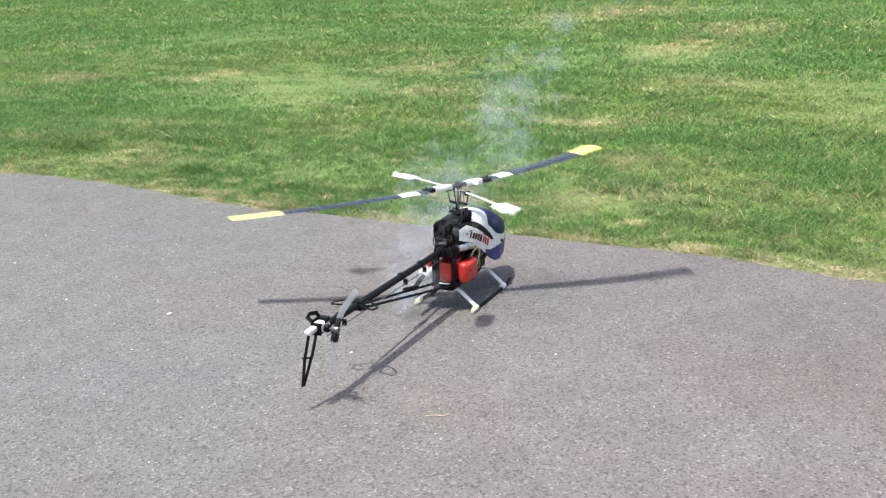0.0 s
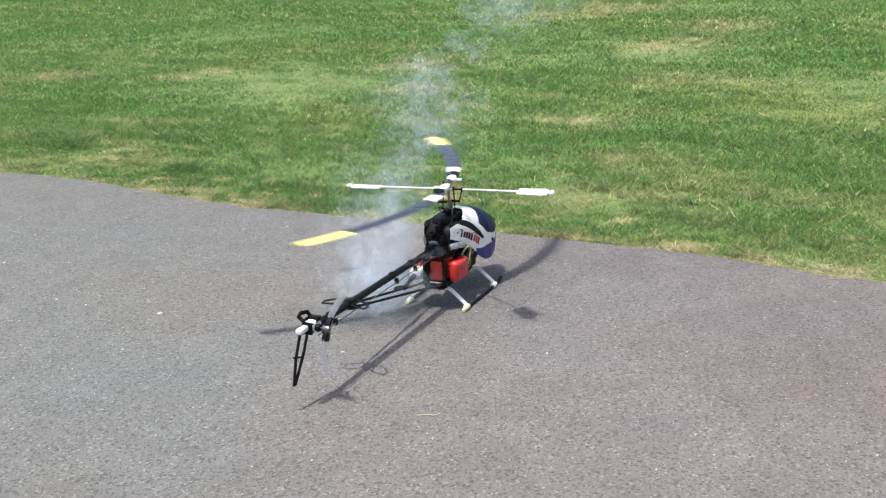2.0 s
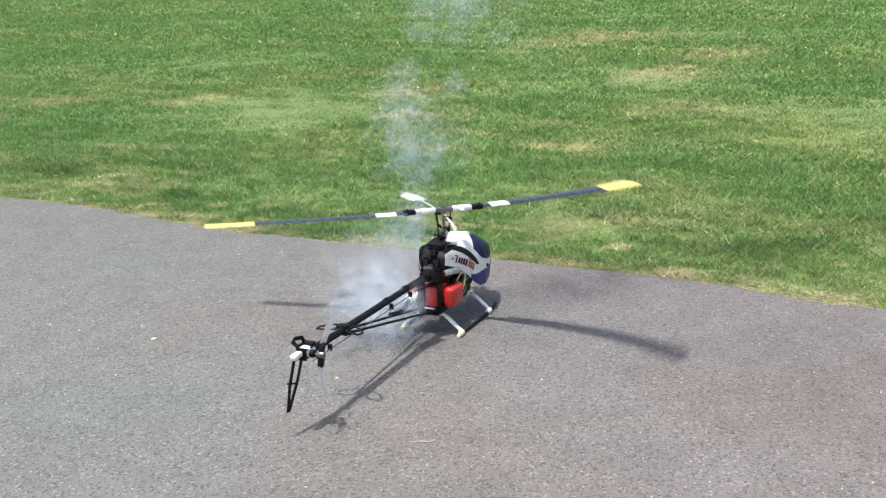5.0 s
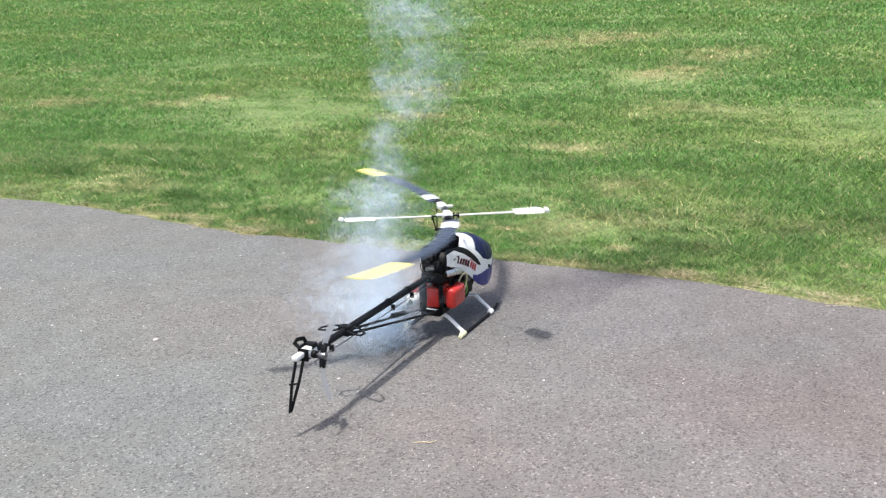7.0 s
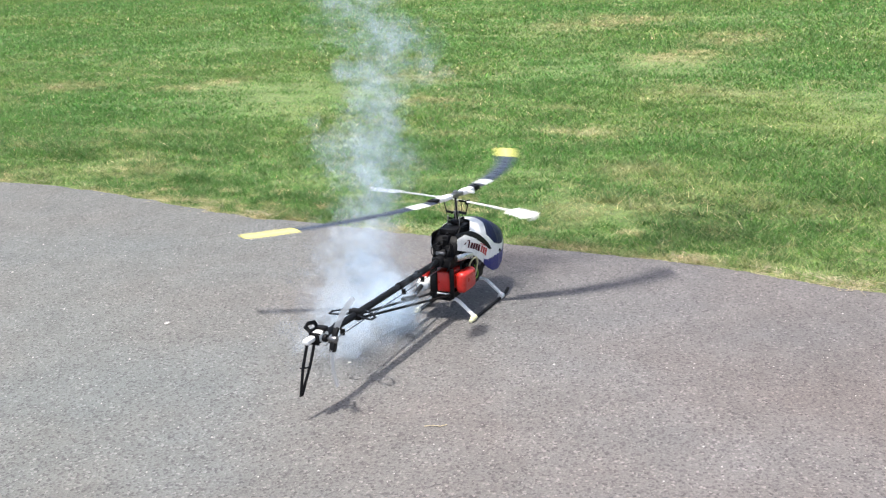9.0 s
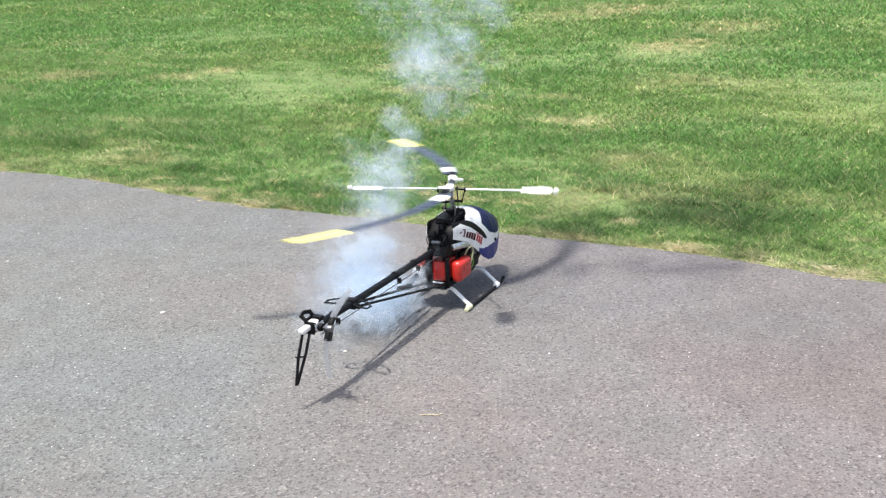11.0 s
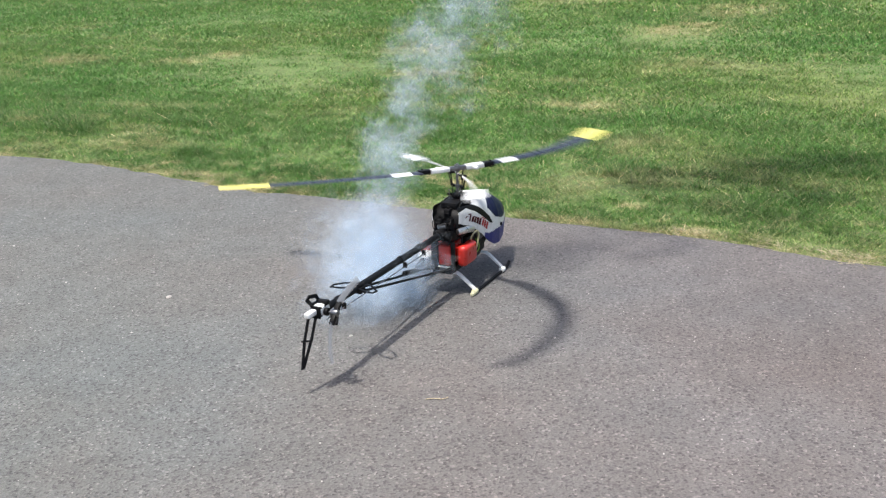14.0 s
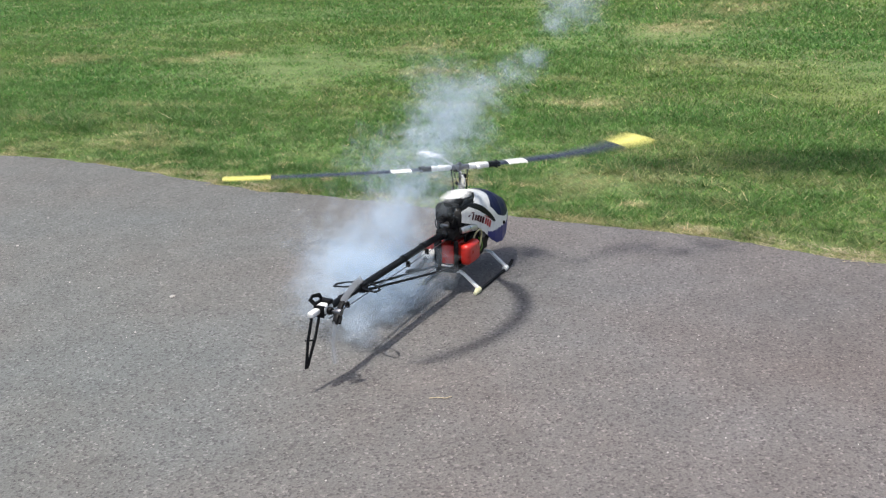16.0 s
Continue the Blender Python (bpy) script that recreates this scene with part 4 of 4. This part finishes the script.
# ---- exhaust smoke: drifting clouds of fine flecks ----
def smoke_mesh(count, spread, fleck, seed):
    rng = np.random.default_rng(seed)
    # uneven cloud: a few lobes, each a soft ball of flecks
    lobes = rng.normal(0, 0.55, (7, 3)) * spread
    c = lobes[rng.integers(0, 7, count)] + rng.normal(0, 0.55, (count, 3)) * spread
    r = np.linalg.norm(c / spread, axis=1)
    c = c[r < 2.3]
    n = len(c)
    a, b = rng.normal(size=(n, 3)), rng.normal(size=(n, 3))
    a /= np.linalg.norm(a, axis=1)[:, None]
    b -= a * (a * b).sum(1)[:, None]
    b /= np.linalg.norm(b, axis=1)[:, None]
    size = fleck * rng.uniform(0.6, 1.4, (n, 1))
    V = np.stack([c - a * size, c + a * size, c + b * size * 1.6], 1).reshape(-1, 3)
    me = bpy.data.meshes.new("smoke_puff")
    me.from_pydata(V.tolist(), [], (np.arange(n)[:, None] * 3 + np.arange(3)).tolist())
    me.materials.append(M_SMOKE)
    return me


def smoke_strength(t):
    """How thickly it smokes: a wisp at first, dense in the end."""
    return float(np.interp(t, [-2, 0.3, 0.8, 4.5, 6.3, 6.8, 7.8, 9.2, 11.0, 13.0, 14.3, 16.0], [0.10, 0.18, 0.36, 0.36, 0.6, 0.95, 0.9, 0.9, 0.9, 1.0, 1.1, 1.25]))


# the plume beside the mast: time, offset at head height, offset 0.65 m higher
PLUME = [(0, 0.11, 0.44), (0.5, 0.0, 0.40), (1.0, 0.03, 0.27), (1.5, -0.15, 0.33), (2.0, -0.16, 0.24), (2.5, -0.10, 0.18), (3.0, -0.03, 0.18),
         (3.5, -0.10, 0.10), (4.0, -0.06, 0.0), (4.5, -0.05, 0.0), (7.0, -0.20, -0.10), (7.5, -0.27, -0.25), (8.0, -0.30, -0.30), (8.5, -0.36, -0.35),
         (9.0, -0.28, -0.24), (11.5, -0.20, 0.25), (12.0, -0.20, -0.04), (12.5, -0.10, 0.10), (13.0, -0.22, -0.10), (13.5, -0.15, 0.25), (14.0, -0.23, 0.0),
         (14.5, -0.02, 0.62), (15.0, -0.12, 0.42), (15.5, 0.0, 0.98), (16.0, -0.10, 0.38)]
ASIDE, AWAY = Vector((0.43, -0.90, 0)), Vector((0.90, 0.43, 0))


def plume_at(t, z):
    """The middle of the plume at height z, as the wind bends it at that time."""
    t0 = [r[0] for r in PLUME]
    lo, hi = np.interp(t, t0, [r[1] for r in PLUME]), np.interp(t, t0, [r[2] for r in PLUME])
    return ASIDE * float(lo + (hi - lo) * (z - 0.42) / 0.65) + AWAY * 0.12 + Vector((0, 0, z))


def build_smoke():
    rng = random.Random(11)
    # three sizes of puff, each in four densities and two shapes
    kinds = [[[smoke_mesh(int(n * d), spread, fleck, 30 + 10 * size + 3 * k + v) for v in range(2)] for k, d in enumerate((0.22, 0.36, 0.48, 0.70))]
             for size, (n, spread, fleck) in enumerate(((480, 0.036, 0.017), (740, 0.060, 0.023), (1020, 0.105, 0.032)))]
    puffs = []
    t = -1.8
    while t < 16.0:
        k = smoke_strength(t)
        size = rng.choices((0, 1, 2), (0.30, 0.40, 0.30) if k < 0.5 else (0.46, 0.36, 0.18))[0]
        ob = new("smoke_puff", kinds[size][0 if k < 0.5 else 1 if k < 0.88 else 2 if k < 1.06 else 3][rng.randrange(2)])
        tagged(ob, "pale blue-white puff of exhaust smoke drifting off", "smoke", "exhaust smoke", "stuff")
        puffs.append((ob, t, size, rng.random(), rng.random(), rng.random()))
        t += 0.075 if k < 0.25 else 0.044 if k < 0.88 else 0.035
    return puffs


def puff_rows(birth, size, a, b, c):
    """A puff waits under the ground below the muffler, comes out low, drifts back along the boom and rises with the plume."""
    k = smoke_strength(birth)
    start = Vector((-0.28, 0.08, -0.75))
    spin = 360 * a
    back = 0.02 + (0.02 + 0.40 * k) * b
    foot = Vector((-0.26, 0.07 + 0.03 * size, 0.07 + 0.01 * size))
    low = Vector(((-0.14 if k < 0.5 else -0.22) - back, 0.05 + 0.05 * size + 0.12 * (c - 0.4), 0.06 + 0.035 * size + 0.06 * a))
    stay = 0.14 + 0.52 * k
    pts = [(0.0, start), (0.09, foot), (0.09 + 0.55 * stay, (foot + low) / 2 + Vector((0, 0.02, 0))), (0.09 + stay, low)]
    leave = 0.09 + stay
    for j in range(1, 9):
        z = 0.16 + 0.17 * j + 0.012 * j * j
        dt = leave + 0.24 + 0.13 * j
        wide, deep = (0.05 + 0.050 * j) * (c - 0.5), (0.05 + 0.04 * j) * (a - 0.5)
        wob = 0.025 * math.sin(1.3 * j + 2.0 * birth)
        p = plume_at(min(16.0, birth + dt * (1.15 - 0.15 * k)), z) + ASIDE * (wide + wob) + AWAY * deep
        if j < 3:
            p = p.lerp(Vector((low.x + 0.10, low.y + 0.03, z)), 0.50 - 0.2 * j)
        pts.append((dt, p))
    rows = []
    if birth > 0:
        rows.append((0.0, pose(*start, spin, 40 * b, 0)))
    clock = [(birth + dt * (1.15 - 0.15 * k), p) for dt, p in pts]
    for (t0, p0), (t1, p1) in zip(clock, clock[1:]):
        if t1 < 0 or t0 > 16:
            continue
        if t0 < 0:
            p0, t0 = p0.lerp(p1, -t0 / (t1 - t0)), 0.0
        rows.append((t0, pose(*p0, spin, 40 * b, 50 * (t0 - birth))))
        if t1 > 16:
            rows.append((16.0, pose(*p0.lerp(p1, (16 - t0) / (t1 - t0)), spin, 40 * b, 50 * (16 - birth))))
    tl, pl = clock[-1]
    if tl <= 16:
        rows.append((max(0.0, tl), pose(*pl, spin, 40 * b, 50 * (tl - birth))))
        if tl < 15.95:
            rows.append((16.0, pose(*(pl + Vector((0.3, 0.0, 0.9)) * (1 - math.exp(tl - 16.0)) * 3), spin, 40 * b, 50 * (tl - birth) + 60)))
    clean = []
    for t, m in rows:
        if not clean or frame(t) > frame(clean[-1][0]):
            clean.append((t, m))
    if len(clean) == 1:
        clean.append((16.0, clean[0][1]))
    return clean


smoke_puffs = build_smoke()
build_grit()
build_grass()

# ---- what moves ----
# the blades' angle at each half second, in degrees from the nose; the head speeds up as the engine revs
BLADE_AT = [(0, 133.7), (0.5, 124.4), (1, 57.6), (1.5, 38.8), (2, 170.9), (2.5, 173.0), (3, 44.5), (3.5, 173.1), (4, 133.0),
            (4.5, 34.6), (7, 18.2), (7.5, 28.9), (8, 152.5), (8.5, 119.9), (9, 146.0), (11.5, 82.6), (12, 18.2), (12.5, 81.9),
            (13, 96.8), (13.5, 63.2), (14, 93.9), (14.5, 17.4), (15, 37.9), (15.5, 171.0), (16, 77.8)]


def spin_speed(t):
    """Degrees the head turns in a thirtieth of a second, as it speeds up."""
    return float(np.interp(t, [0, 1, 4.5, 7, 9, 11.5, 13, 14, 16], [35.3, 44.1, 41.2, 49.6, 55.1, 66.8, 68.4, 71.7, 75.9]))


def rotor_rows():
    angles, turn = [], BLADE_AT[0][1]
    for (t0, a0), (t1, a1) in zip(BLADE_AT, BLADE_AT[1:]):
        n = frame(t1) - frame(t0)
        speeds = np.array([spin_speed(t0 + (t1 - t0) * (k + 0.5) / n) for k in range(n)])
        # clockwise from above: the angle falls; the two blades look alike after half a turn
        fall = (a0 - a1) % 180
        fall += 180 * round((speeds.sum() - fall) / 180)
        soft_part = np.clip((np.minimum(np.arange(n), n - 1 - np.arange(n)) - 1) / 2, 0, 1)
        speeds += (fall - speeds.sum()) * soft_part / soft_part.sum()
        fallen = np.concatenate([[0], np.cumsum(speeds)])
        angles += [(frame(t0) + k, turn - float(fallen[k])) for k in range(n)]
        turn -= fall
    # let the head run on for a moment before the start and after the end
    first, last = spin_speed(0), spin_speed(16)
    angles = [(1 - k, BLADE_AT[0][1] + first * k) for k in (4, 3, 2, 1)] + angles + [(frame(16.0) + k, turn - last * k) for k in range(5)]
    return [((f - 1) / FPS, pose(0, 0, HEAD_Z, 0, 0, a)) for f, a in angles]


def motions():
    walk(main_rotor, rotor_rows())
    walk(tail_rotor, [(k / FPS, pose(-0.902, -0.050, 0.217, 0, -84.0 * k - 2.0, 0)) for k in range(-3, 485)])
    for ob, birth, size, a, b, c in smoke_puffs:
        walk(ob, puff_rows(birth, size, a, b, c))


motions()
